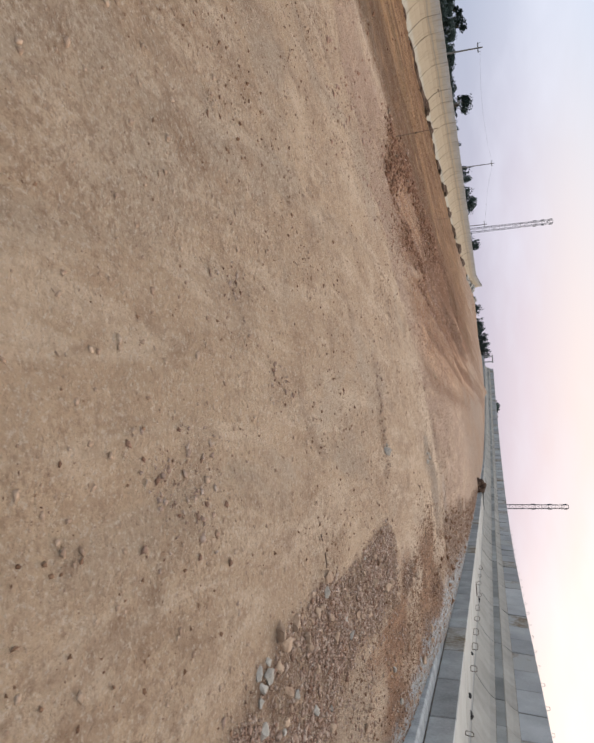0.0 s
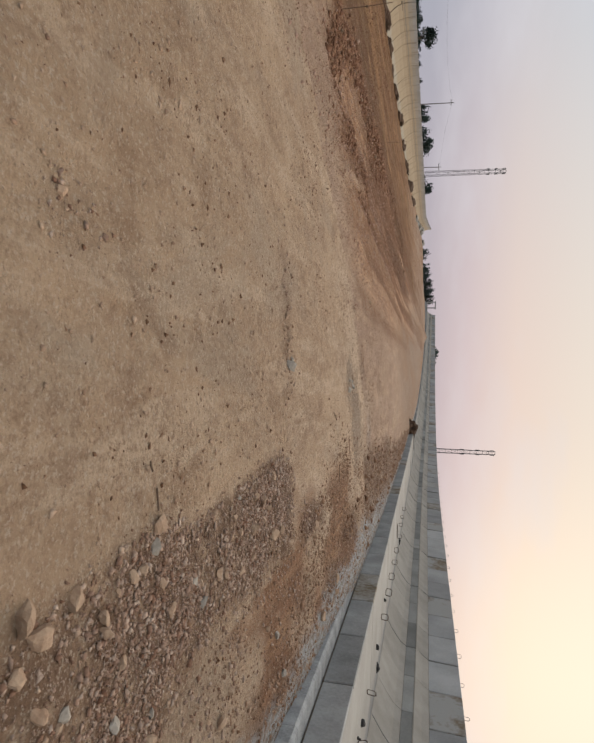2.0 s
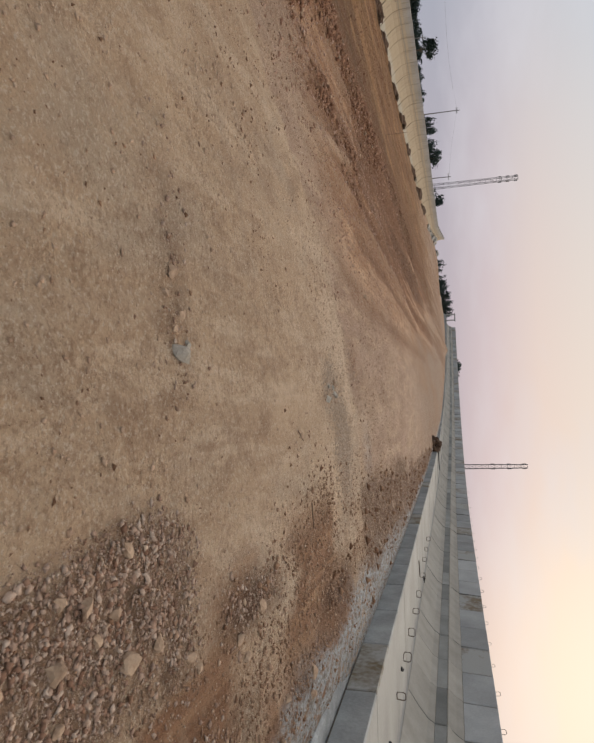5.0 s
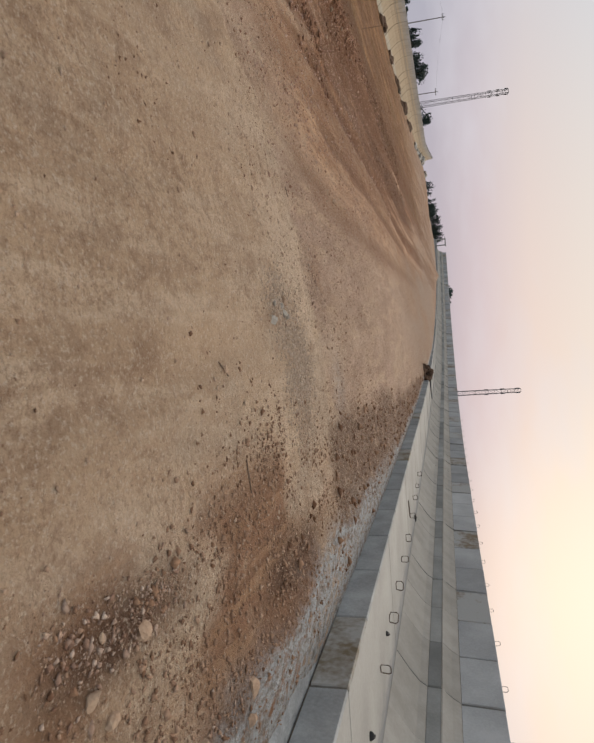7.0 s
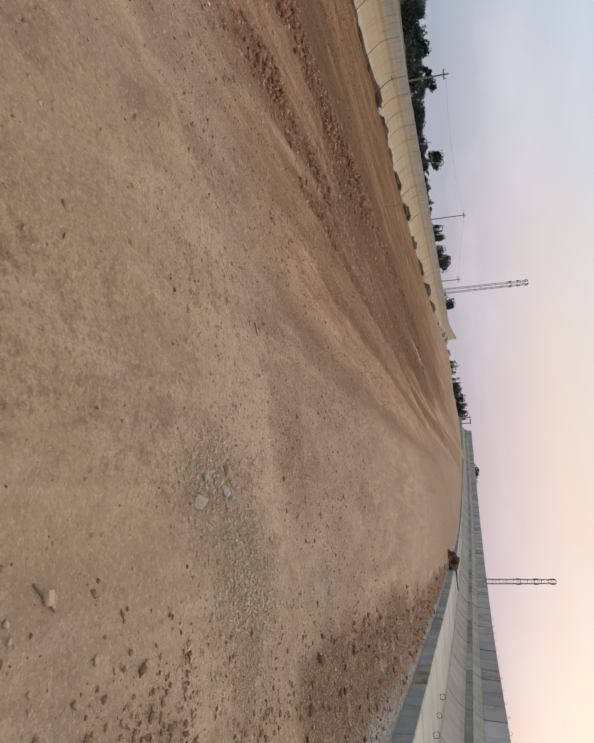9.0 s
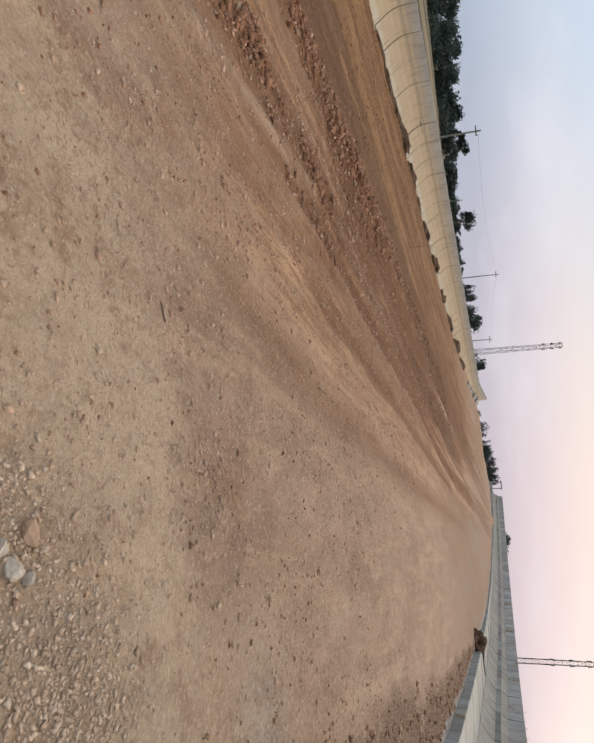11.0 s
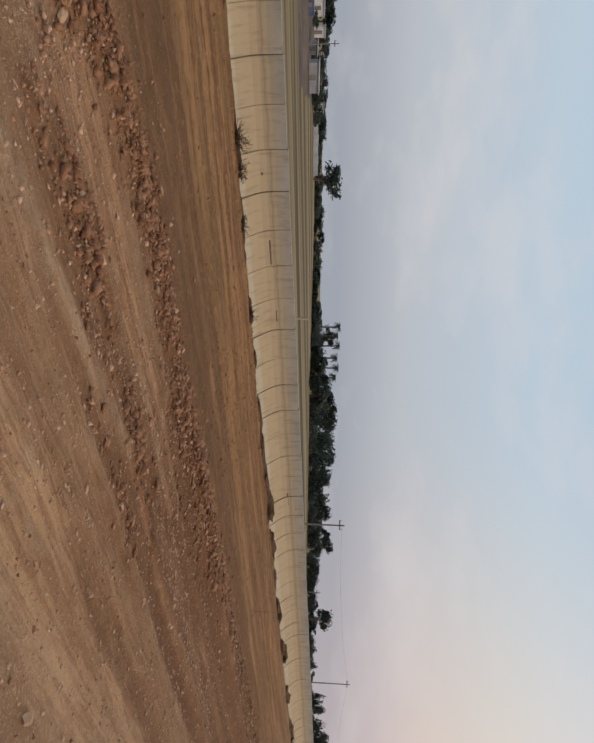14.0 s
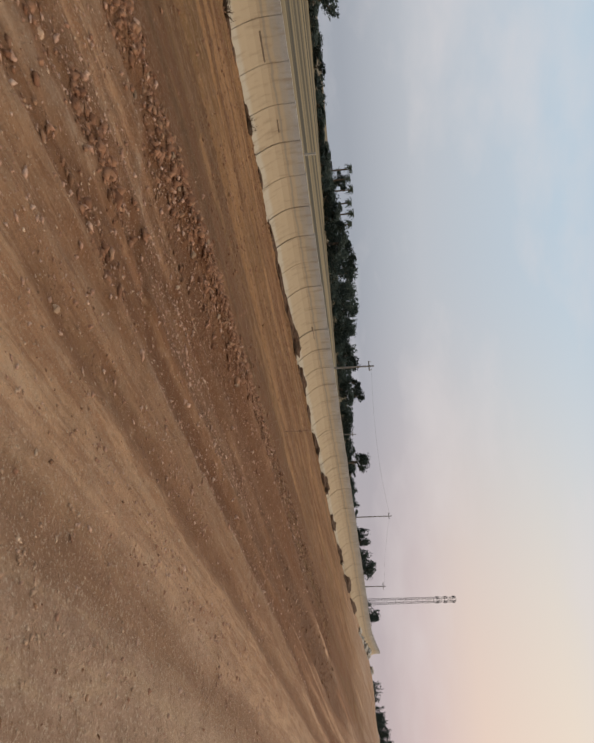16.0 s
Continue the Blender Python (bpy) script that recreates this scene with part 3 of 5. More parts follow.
RUTS = [([(-5.1, 19.1), (-4.35, 19.8), (-4.2, 21.0), (-4.3, 23.0), (-4.4, 27.0), (-4.4, 31.0), (-4.2, 36.0), (-4.1, 43.0)], 0.20, 1.0),
        ([(-5.3, 19.8), (-5.6, 20.6), (-5.6, 22.8), (-5.25, 24.5), (-5.2, 28.0), (-5.4, 36.0)], 0.17, 0.9),
        ([(-6.2, 21.5), (-6.2, 25.3), (-6.5, 32.0), (-7.5, 42.0), (-8.8, 52.0)], 0.30, 1.0),
        ([(-1.7, 14.6), (-1.4, 17.0), (-1.5, 23.5), (-1.8, 35.0), (-1.9, 45.0)], 0.22, 0.35),
        ([(-2.9, 17.5), (-3.1, 24.0), (-3.2, 32.0), (-3.3, 40.0)], 0.16, 0.6)]
BARE = [([(-5.5, 20.4), (-5.75, 22.0), (-5.9, 23.5), (-6.0, 27.0), (-6.3, 33.0), (-6.6, 40.0)], 0.15), ([(-3.75, 19.5), (-3.85, 23.7), (-3.95, 30.5), (-3.8, 36.0)], 0.13),
        ([(-6.95, 8.0), (-7.0, 11.0), (-6.95, 12.6), (-6.75, 13.4)], 0.22), ([(-6.2, 15.9), (-6.15, 16.8), (-6.3, 18.1), (-6.15, 18.6), (-5.6, 19.0), (-5.3, 19.4)], 0.14),
        ([(-3.8, 14.2), (-4.0, 15.0), (-4.4, 17.2), (-4.65, 18.3)], 0.16)]
CLUMP = [(1.82, 8.75), (1.95, 9.2), (2.1, 9.9)]


def rutted(x, y):
    return np.clip(sum(k * trail(x, y, p, w * 1.25, 0.7, 0.12, 100 + i) for i, (p, w, k) in enumerate(RUTS)), 0, 1)


def bared(x, y):
    return np.clip(sum(trail(x, y, p, w, 0.4, 0.10, 120 + i) for i, (p, w) in enumerate(BARE)), 0, 1)


def clodded(x, y):
    """Rows of crumbled clods that the grader left."""
    n = fbm(x * 2.2, y * 1.1, 3, 130)
    w = trail(x, y, WINDROW, 0.46 + 0.10 * step(20, 30, y), 0.5, 0.5, 131) * (0.55 + 0.45 * step(-0.14, 0.08, n))
    w = w + 0.85 * trail(x, y, CLOD_ROW, 0.26, 0.5, 0.25, 132) * step(-0.16, 0.08, n)
    w = w + 0.5 * trail(x, y, CLOD_ROW_THIN, 0.20, 0.5, 0.25, 133) * step(-0.10, 0.12, n)
    w = w + 0.9 * spot(x, y, -5.75, 13.5, 0.85, 0.75) * step(-0.15, 0.10, n)
    return np.clip(w, 0, 1)


def damp(x, y):
    """Dark moist soil beside the kerb."""
    n = fbm(x * 1.4, y * 0.7, 4, 140)
    bound = np.interp(y, [13.5, 14.2, 16, 21, 28, 40], [2.7, 1.55, 1.65, 2.1, 2.7, 3.0])
    e = 0.85 * step(-0.18, 0.28, x - bound + 0.9 * n) * step(13.3, 14.6, y + n) * step(60, 40, y)
    e = e + 1.5 * spot(x, y, 2.66, 12.2, 0.22, 0.85) * step(-0.25, 0.0, n) + 1.3 * spot(x, y, 1.98, 9.25, 0.16, 0.6) * step(-0.25, 0.0, n)
    e = e + 0.9 * spot(x, y, 3.05, 10.4, 0.16, 0.5) + 0.6 * spot(x, y, 2.75, 8.9, 0.22, 0.5) + 0.7 * spot(x, y, 3.1, 7.2, 0.2, 0.9) * step(-0.12, 0.1, n) + 0.8 * spot(x, y, -5.2, 19.6, 0.12, 0.2)
    e = e + 0.75 * step(-4.2, -5.0, x) * step(-9.0, -7.8, x) * step(18, 22, y) * step(62, 44, y) * step(-0.06, 0.08, fbm(x * 1.9 + 0.05 * y, y * 0.06, 3, 141)) * (1 - bared(x, y))
    return np.clip(e, 0, 1)


def loosened(x, y):
    """The mauve loose ground past the ragged edge of the trodden tan track."""
    bound = np.interp(x, [-7, -5.0, -3.8, -2.5, -2.0, -1.5, -0.7, -0.4, 0, 0.4, 0.9, 1.5, 1.9, 2.5], [6.5, 9.2, 10.8, 12.2, 13.1, 13.4, 14.0, 14.15, 13.6, 14.2, 14.2, 14.5, 15.0, 15.6])
    n = fbm(x * 1.6, y * 1.6, 4, 150)
    return step(-0.10, 0.22, y - bound + 0.7 * n) * (0.72 + 0.28 * step(-0.15, 0.1, fbm(x * 0.8, y * 0.35, 3, 151))) * (1 - 0.45 * step(0.04, 0.20, fbm(x * 0.9 + 0.1 * y, y * 0.22, 4, 152)))


def windrow(x, y):
    n = fbm(x * 1.6 + 0.03 * y, y * 0.10, 4, 14)
    w = 0.95 * clodded(x, y)
    shelf = step(-7.0, -7.5, x) * (0.30 + 0.75 * step(-0.06, 0.1, fbm(x * 1.3 + 0.05 * y, y * 0.04, 3, 13))) * step(75, 50, y) * step(-20.2, -19.9, x)
    bed = step(-3.3, -4.6, x + 0.8 * n) * step(12.2, 14.0, y + x * 0.1) * (0.06 + 0.34 * step(-0.06, 0.14, n)) * (1 + 1.6 * step(17.5, 20.5, y)) * step(80, 55, y)
    w = w + bed * (1 - bared(x, y)) + 0.8 * rutted(x, y) + 0.8 * shelf
    rough = 0.9 * step(1.3, 2.0, x + 0.10 * (9 - y) * step(9, 8, y)) * step(14, 12.8, y) * step(-0.16, 0.08, fbm(x * 1.2, y * 0.8, 4, 29)) * step(8.2, 8.8, y + 1.5 * step(2.0, 2.4, x) * 3)
    far = 0.20 * step(-0.6, -2.4, x) * step(13.6, 16.0, y - 0.3 * x) * step(-0.16, 0.06, n) * step(70, 40, y) * (1 - bared(x, y))
    w = w + rough + far
    pink = 0.45 * spot(x, y, -2.3, 13.7, 0.35, 0.5) + 0.4 * spot(x, y, -0.05, 14.8, 0.4, 0.5)
    return np.clip(w + pink * step(-0.1, 0.12, fbm(x * 2, y * 2, 3, 28)), 0, 1)


def ridge(x, y):
    foot = 0.35 * np.exp(-((x + 19.5) / 0.4) ** 2)
    return np.clip(clodded(x, y) + 0.45 * damp(x, y) + foot, 0, 1)


def gravelly(x, y):
    n = fbm(x * 1.1, y * 1.1, 4, 15)
    edge = np.interp(y, [3.0, 3.6, 4.2, 5.2, 6.0, 7.0, 7.7, 8.3], [1.6, 1.45, 1.2, 1.1, 1.2, 1.05, 0.98, 1.15])
    a = step(-0.05, 0.2, x - edge + 0.35 * n) * step(8.75, 8.0, y + 1.2 * n) * (1 - 0.75 * step(2.0, 2.7, x + 1.6 * n))
    a = a + 0.55 * trail(x, y, CLUMP, 0.20, 0.3, 0.2, 16) + 0.6 * spot(x, y, 3.05, 10.4, 0.2, 0.5)
    c = 0.55 * spot(x, y, -0.4, 8.35, 0.75, 0.24) + 0.35 * spot(x, y, -0.95, 3.8, 0.25, 0.25) + 0.3 * spot(x, y, -0.4, 4.5, 0.2, 0.25) + 0.3 * spot(x, y, 0.25, 3.0, 0.35, 0.4)
    d = 0.30 * spot(x, y, 0.1, 14.5, 0.45, 0.5) + 0.15 * spot(x, y, 0.95, 12.95, 0.5, 0.5)
    return np.clip(a + c + d, 0, 1)


def dusty(x, y):
    n = fbm(x * 0.8, y * 0.5, 4, 19)
    a = spot(x, y, 3.0 + n, 6.2, 0.4, 2.0) + spot(x, y, 2.5, 8.0, 0.22, 0.5)
    b = spot(x, y, 1.58, 9.1 - n, 0.30, 0.40) + spot(x, y, 1.75, 9.95 - n, 0.32, 0.45) + spot(x, y, 2.68, 10.7, 0.18, 0.40) + spot(x, y, 2.3, 13.2, 0.14, 0.8) + spot(x, y, 2.9, 9.7, 0.15, 0.4)
    c = 0.9 * spot(x, y, 0.35, 13.7, 0.7, 0.35) + 0.9 * spot(x, y, -0.5, 13.2, 0.8, 0.7) + 0.7 * spot(x, y, -1.6, 12.8, 0.35, 0.6)
    return np.clip(a + b + c + 0.85 * bared(x, y) * (1 - 0.6 * step(24, 34, y)) + 0.2 * step(0.0, 0.2, n) * step(-5.5, -3.5, x) * step(15, 12, y), 0, 1)


def cement(x, y):
    n = fbm(x * 2.0, y * 1.2, 4, 23)
    xr = x + right_shift(y)
    a = step(2.75, 3.25, xr + 0.7 * n) * step(9.6, 11.2, y) * step(16.8, 13.8, y)
    b = 0.30 * spot(x, y, 1.3 + 0.5 * n, 15.2, 0.35, 0.5)
    return np.clip(a + b + 0.95 * step(3.0, 3.3, xr + 0.5 * n) * step(24, 15, y) + 0.9 * step(3.40, 3.56, xr + 0.3 * n), 0, 1) * step(4.0, 3.9, xr)


def ground_height(x, y):
    z = ground_smooth(x, y)
    xr = x + right_shift(y)
    inside = step(-21.0, -20.4, x) * step(3.75, 3.5, xr) * step(140, 60, np.hypot(x, y))
    w, g, lo = ridge(x, y), gravelly(x, y), loosened(x, y)
    rel = 0.05 * fbm(x * 0.6, y * 0.35, 4, 1) + 0.03 * fbm(x * 2.4, y * 1.7, 4, 2)
    rel = rel + (0.022 + 0.085 * w + 0.05 * g + 0.030 * lo) * fbm(x * 5, y * 4, 4, 3)
    rel = rel + 0.05 * clodded(x, y) + (0.035 * bared(x, y) - 0.075 * rutted(x, y)) * step(46, 32, y)
    rel = rel + 0.05 * spot(x, y, 2.3, 13.3, 0.16, 0.9) + 0.04 * spot(x, y, 2.68, 10.7, 0.2, 0.4) - 0.03 * spot(x, y, 2.66, 12.1, 0.24, 0.95)
    ruts = np.abs(((x + 0.10 * y + 0.5 * fbm(y * 0.12, x * 0.1, 2, 5)) * 0.8) % 1 - 0.5)
    rel = rel - 0.018 * np.exp(-(ruts / 0.10) ** 2) * step(2.5, 1.0, x)
    # the grader's fine rows along the left edge of the track
    rows = fbm(x * 5.5 + 0.12 * y, y * 0.16, 3, 6)
    rel = rel + 0.09 * rows * step(-2.0, -4.2, x) * step(-8.5, -7.2, x) * step(13, 16, y) * step(44, 30, y)
    # wheel tracks along the lower terrace
    tr = np.abs(((x + 0.02 * y + 0.25 * fbm(y * 0.1, x * 0.5, 2, 55)) * 0.9) % 1 - 0.5)
    rel = rel - 0.10 * np.exp(-(tr / 0.17) ** 2) * step(-9.0, -11.0, x) + 0.07 * fbm(x * 3.0, y * 0.8, 3, 56) * step(-7.2, -8.0, x)
    furrow = 0.10 * np.sin(x * 1.4) * step(-24, -27, x) * step(-140, -100, x)
    return z + rel * inside + furrow


def spaced(*runs):
    out = []
    for a, b, d in runs:
        out += list(np.arange(a, b, d))
    return np.array(out + [runs[-1][1]])


def build_ground():
    xs = spaced((-2400, -400, 200), (-400, -130, 30), (-130, -24, 1.0), (-24, -21.6, 0.3), (-21.6, -8, 0.15), (-8, 3.9, 0.04), (3.9, 8, 0.5), (8, 30, 3), (30, 300, 30), (300, 2400, 300))
    ys = spaced((-2400, -300, 300), (-300, -20, 20), (-20, 1.2, 0.5), (1.2, 20, 0.042), (20, 30, 0.075), (30, 60, 0.2), (60, 180, 1.2), (180, 400, 20), (400, 3000, 200))
    X, Y = np.meshgrid(xs, ys)
    Z = ground_height(X, Y)
    nx, ny = len(xs), len(ys)
    co = np.stack([X, Y, Z], -1).reshape(-1, 3)
    i = np.arange(nx * ny).reshape(ny, nx)
    quads = np.stack([i[:-1, :-1], i[:-1, 1:], i[1:, 1:], i[1:, :-1]], -1).reshape(-1, 4)
    me = bpy.data.meshes.new("ground")
    me.vertices.add(len(co))
    me.vertices.foreach_set("co", co.ravel())
    me.loops.add(quads.size)
    me.loops.foreach_set("vertex_index", quads.ravel())
    me.polygons.add(len(quads))
    me.polygons.foreach_set("loop_start", np.arange(0, quads.size, 4))
    me.polygons.foreach_set("loop_total", np.full(len(quads), 4))
    me.update()
    me.materials.append(EARTH)
    me.materials.append(FIELD)
    me.materials.append(PLOUGHED)
    cx = (X[:-1, :-1] + X[1:, 1:]) / 2
    cy = (Y[:-1, :-1] + Y[1:, 1:]) / 2
    outside = (cx < -21.3) | (cx > 8) | (np.hypot(cx, cy) > 200)
    me.polygons.foreach_set("material_index", (outside.astype(np.int32) + ((cx < -57 - 3 * np.maximum(cy - 27, 0)) & (cx > -130) & (cy > -60))).ravel())
    me.polygons.foreach_set("use_smooth", np.ones(len(quads), bool))
    soil = np.stack([windrow(X, Y), gravelly(X, Y), dusty(X, Y), cement(X, Y)], -1).reshape(-1, 4)
    at = me.attributes.new("soil", 'FLOAT_COLOR', 'POINT')
    at.data.foreach_set("color", soil.ravel().astype(np.float32))
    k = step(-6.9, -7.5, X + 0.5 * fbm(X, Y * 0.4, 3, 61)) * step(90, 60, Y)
    away = 0.92 * step(17, 46, Y + 8 * fbm(X * 0.2, Y * 0.1, 3, 62)) * (1 - k) * (1 - 0.9 * step(-2.6, -4.0, X + 0.6 * fbm(X, Y * 0.1, 3, 64)) * step(66, 46, Y))
    rows = step(0.3, 2.3, -X - 2) * step(-11, -8, X + 0.07 * np.maximum(Y - 25, 0)) * step(9, 20, Y) * step(100, 78, Y)
    rows = np.maximum(rows, 0.65 * step(-20.5, -18.5, X) * step(-6.5, -8.0, X) * step(18, 34, Y) * step(110, 85, Y))
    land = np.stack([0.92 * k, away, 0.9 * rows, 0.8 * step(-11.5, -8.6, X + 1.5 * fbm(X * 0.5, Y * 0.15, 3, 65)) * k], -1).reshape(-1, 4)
    bed = np.stack([loosened(X, Y), damp(X, Y), rutted(X, Y), 0.85 * step(-0.6, -3.0, X + 1.2 * fbm(X * 0.8, Y * 0.15, 3, 63)) * step(13.4, 17.0, Y - 0.25 * X) * step(70, 35, Y)], -1).reshape(-1, 4)
    at = me.attributes.new("bed", 'FLOAT_COLOR', 'POINT')
    at.data.foreach_set("color", bed.ravel().astype(np.float32))
    at = me.attributes.new("land", 'FLOAT_COLOR', 'POINT')
    at.data.foreach_set("color", land.ravel().astype(np.float32))
    ob = new("ground", me)
    return tagged(ob, "dry tan clay track with wheel ruts, gravel and stubble fields beyond", "ground", kind="structure")


build_ground()


def ground_at(x, y):
    return float(ground_height(np.array([float(x)]), np.array([float(y)]))[0])


# ---- channel of precast concrete beside the track ----
def channel_pose(y):
    s = float(right_shift(y))
    turn = math.degrees(math.atan(max(y - CURVE_START, 0) / CURVE_RADIUS))
    return pose(-s, y, float(rise(y)), 0, 0, turn)


STAIN = 3  # the kerb panels with brown soil stains


def build_channel():
    wall = empty("wall_right", label="long precast concrete channel bank with low kerb wall, shelf and upright parapet", category="wall", kind="structure")
    L = 1.385
    low = profile_mesh("kerb_panel", [(3.78, 0.555), (3.785, 0.895), (3.80, 0.90), (3.84, 0.90), (3.84, 0.555)], L - 0.020, CONCRETE_KERB)
    stained = profile_mesh("kerb_panel", [(3.78, 0.555), (3.785, 0.895), (3.80, 0.90), (3.84, 0.90), (3.84, 0.555)], L - 0.020, KERB_STAINED)
    foot = profile_mesh("footing", [(3.56, 0.15), (3.56, 0.50), (3.60, 0.525), (3.765, 0.53), (3.94, 0.53), (3.94, 0.15)], 1.4, CONCRETE_FOOT, 0.004)
    shelf = profile_mesh("shelf_slab", [(3.845, 0.70), (3.845, 0.899), (5.0, 0.888), (5.56, 0.90), (5.56, 0.70)], 4.18, SHELF)
    slope = profile_mesh("slope_panel", [(5.57, 0.72), (5.57, 0.905), (5.86, 1.08), (6.05, 1.22), (6.13, 1.335), (6.30, 1.335), (6.30, 0.72)], 1.397, CONCRETE_CREAM, 0.003)
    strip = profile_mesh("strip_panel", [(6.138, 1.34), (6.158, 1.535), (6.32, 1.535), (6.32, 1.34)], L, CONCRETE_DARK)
    upper = profile_mesh("upper_slope_panel", [(6.16, 1.54), (6.16, 1.56), (6.30, 1.70), (6.385, 1.825), (6.55, 1.825), (6.55, 1.54)], 1.397, CONCRETE_CREAM, 0.003)
    top = profile_mesh("parapet_panel", [(6.40, 1.83), (6.455, 2.455), (6.47, 2.465), (6.57, 2.465), (6.59, 1.83)], L - 0.020, CONCRETE)
    top_stained = profile_mesh("parapet_panel", [(6.40, 1.83), (6.455, 2.455), (6.47, 2.465), (6.57, 2.465), (6.59, 1.83)], L - 0.020, PARAPET_STAINED)
    seam = profile_mesh("joint_seam", [(5.575, 0.912), (5.855, 1.089), (6.043, 1.228), (6.124, 1.34), (6.149, 1.545), (6.290, 1.708), (6.378, 1.83), (6.446, 2.462), (6.50, 2.468), (6.50, 0.912)], 0.011, JOINT_GREY, 0.003)
    core = profile_mesh("joint_filler", [(3.81, -1.2), (3.81, 0.87), (5.60, 0.86), (6.20, 1.30), (6.23, 1.55), (6.43, 1.80), (6.49, 2.43), (6.56, 2.43), (6.58, -1.2)], 1.41, JOINT, 0.002)
    rng = random.Random(4)
    bm = tube(bmesh.new(), [(0, -0.055, -0.03), (0, -0.055, 0.10), (0, -0.03, 0.125), (0, 0.03, 0.125), (0, 0.055, 0.10), (0, 0.055, -0.03)], 0.007)
    loop = bpy.data.meshes.new("lifting_loop")
    bm.to_mesh(loop)
    bm.free()
    loop.materials.append(STEEL)
    bm = tube(bmesh.new(), [(0, -0.055, 0.02), (0, -0.06, 0.10), (0, -0.04, 0.125), (0, 0.04, 0.125), (0, 0.06, 0.10), (0, 0.055, 0.02), (0, 0.02, 0.008), (0, -0.055, 0.012)], 0.0075)
    ring = bpy.data.meshes.new("lifting_ring")
    bm.to_mesh(ring)
    bm.free()
    ring.materials.append(STEEL)
    for i in range(-15, 87):
        y = 13.4 + 1.4 * i - 4.2
        m = channel_pose(y - 0.7)
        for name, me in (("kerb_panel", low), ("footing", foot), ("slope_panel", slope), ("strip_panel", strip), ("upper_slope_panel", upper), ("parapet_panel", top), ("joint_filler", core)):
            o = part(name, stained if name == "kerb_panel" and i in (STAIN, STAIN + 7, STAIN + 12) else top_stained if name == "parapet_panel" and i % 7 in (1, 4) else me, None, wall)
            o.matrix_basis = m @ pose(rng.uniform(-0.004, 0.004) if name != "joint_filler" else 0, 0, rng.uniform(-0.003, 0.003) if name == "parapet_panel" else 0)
        if i < 26:
            o = part("lifting_loop", loop, None, wall, "rusty bent steel lifting loop")
            o.matrix_basis = m @ pose(6.52, rng.uniform(-0.05, 0.05), 2.455, rng.uniform(-10, 10), rng.uniform(-8, 8), 75 + rng.uniform(-30, 30)) @ Matrix.Diagonal((1, rng.uniform(0.5, 0.75), rng.uniform(0.6, 0.9), 1))
        if i < 14 and rng.random() < 0.92:
            o = part("lifting_loop", ring, None, wall, "rusty bent steel lifting loop")
            o.matrix_basis = m @ pose(4.85 + rng.uniform(-0.06, 0.1), rng.uniform(-0.2, 0.2), 0.885, rng.uniform(-8, 8), rng.uniform(-12, 12), rng.uniform(60, 120)) @ Matrix.Diagonal((1.0, rng.uniform(0.8, 1.25), rng.uniform(0.8, 1.15), 1))
        if i % 3 == 0:
            part("joint_seam", seam, None, wall, "dark wide filled joint").matrix_basis = channel_pose(y - 1.4) @ pose(rng.uniform(-0.003, 0.003), rng.uniform(-0.1, 0.1), 0)
            o = part("shelf_slab", shelf, None, wall)
            o.matrix_basis = channel_pose(y + 0.7)


build_channel()


# ---- curved panel wall along the fields ----
def build_left_wall():
    wall = empty("wall_left", label="long curved precast concrete panel wall, grey above and cream below", category="wall", kind="structure")
    front = [(0.0, 0.0), (0.0, -0.45), (0.03, -0.75), (0.12, -0.98), (0.30, -1.22), (0.52, -1.45), (0.80, -1.72)]
    back = [(0.66, -1.85), (0.36, -1.56), (0.12, -1.30), (-0.05, -1.05), (-0.12, -0.75), (-0.14, -0.45), (-0.14, 0.0)]
    me = profile_mesh("wall_panel", front + back, 1.432, WALL_PANEL, 0.010)
    fill = [(x - 0.035, z - 0.02) for x, z in front] + [(x - 0.06, z) for x, z in back]
    bm = profile_mesh("joint_filler", fill, 1.45, JOINT_BROWN, 0.001)
    rng = random.Random(8)
    for i in range(-18, 56):
        y = 16.06 + 0.725 + 1.45 * i
        bend = max(y - 80, 0) ** 2 / 260
        m = pose(-21.05 - bend + 0.0, y, float(left_top(y)) + max(y - 86, 0) * 0.05, 0, 0, math.degrees(math.atan(max(y - 80, 0) / 130)))
        o = part("wall_panel", me, None, wall)
        o.matrix_basis = m @ pose(rng.uniform(-0.008, 0.008), 0, rng.uniform(-0.016, 0.016), rng.uniform(-0.7, 0.7), rng.uniform(-0.5, 0.5), rng.uniform(-0.4, 0.4))
        part("joint_filler", bm, None, wall).matrix_basis = m
    # Thin dark slabs stand in for a hole and stains on the panels.
    for y, dz, w, h in ((21.2, -0.90, 0.09, 0.10), (24.2, -0.80, 1.0, 0.09), (15.7, -0.72, 0.55, 0.08), (27.0, -0.72, 0.5, 0.05), (38.0, -0.75, 0.9, 0.07)):
        b = block(bmesh.new(), -0.02, 0.06, -w / 2, w / 2, -h / 2, h / 2, 0.01)
        o = part("hole_stain_patch", b, JOINT, wall, "thin dark slab standing in for a hole and stains on the panels")
        face = float(np.interp(-dz, [-q for _, q in front], [q for q, _ in front]))
        o.matrix_basis = pose(-21.05 + face - 0.045, y, float(left_top(y)) + dz, 0, 18 if dz < -0.78 else 6, 0)


build_left_wall()


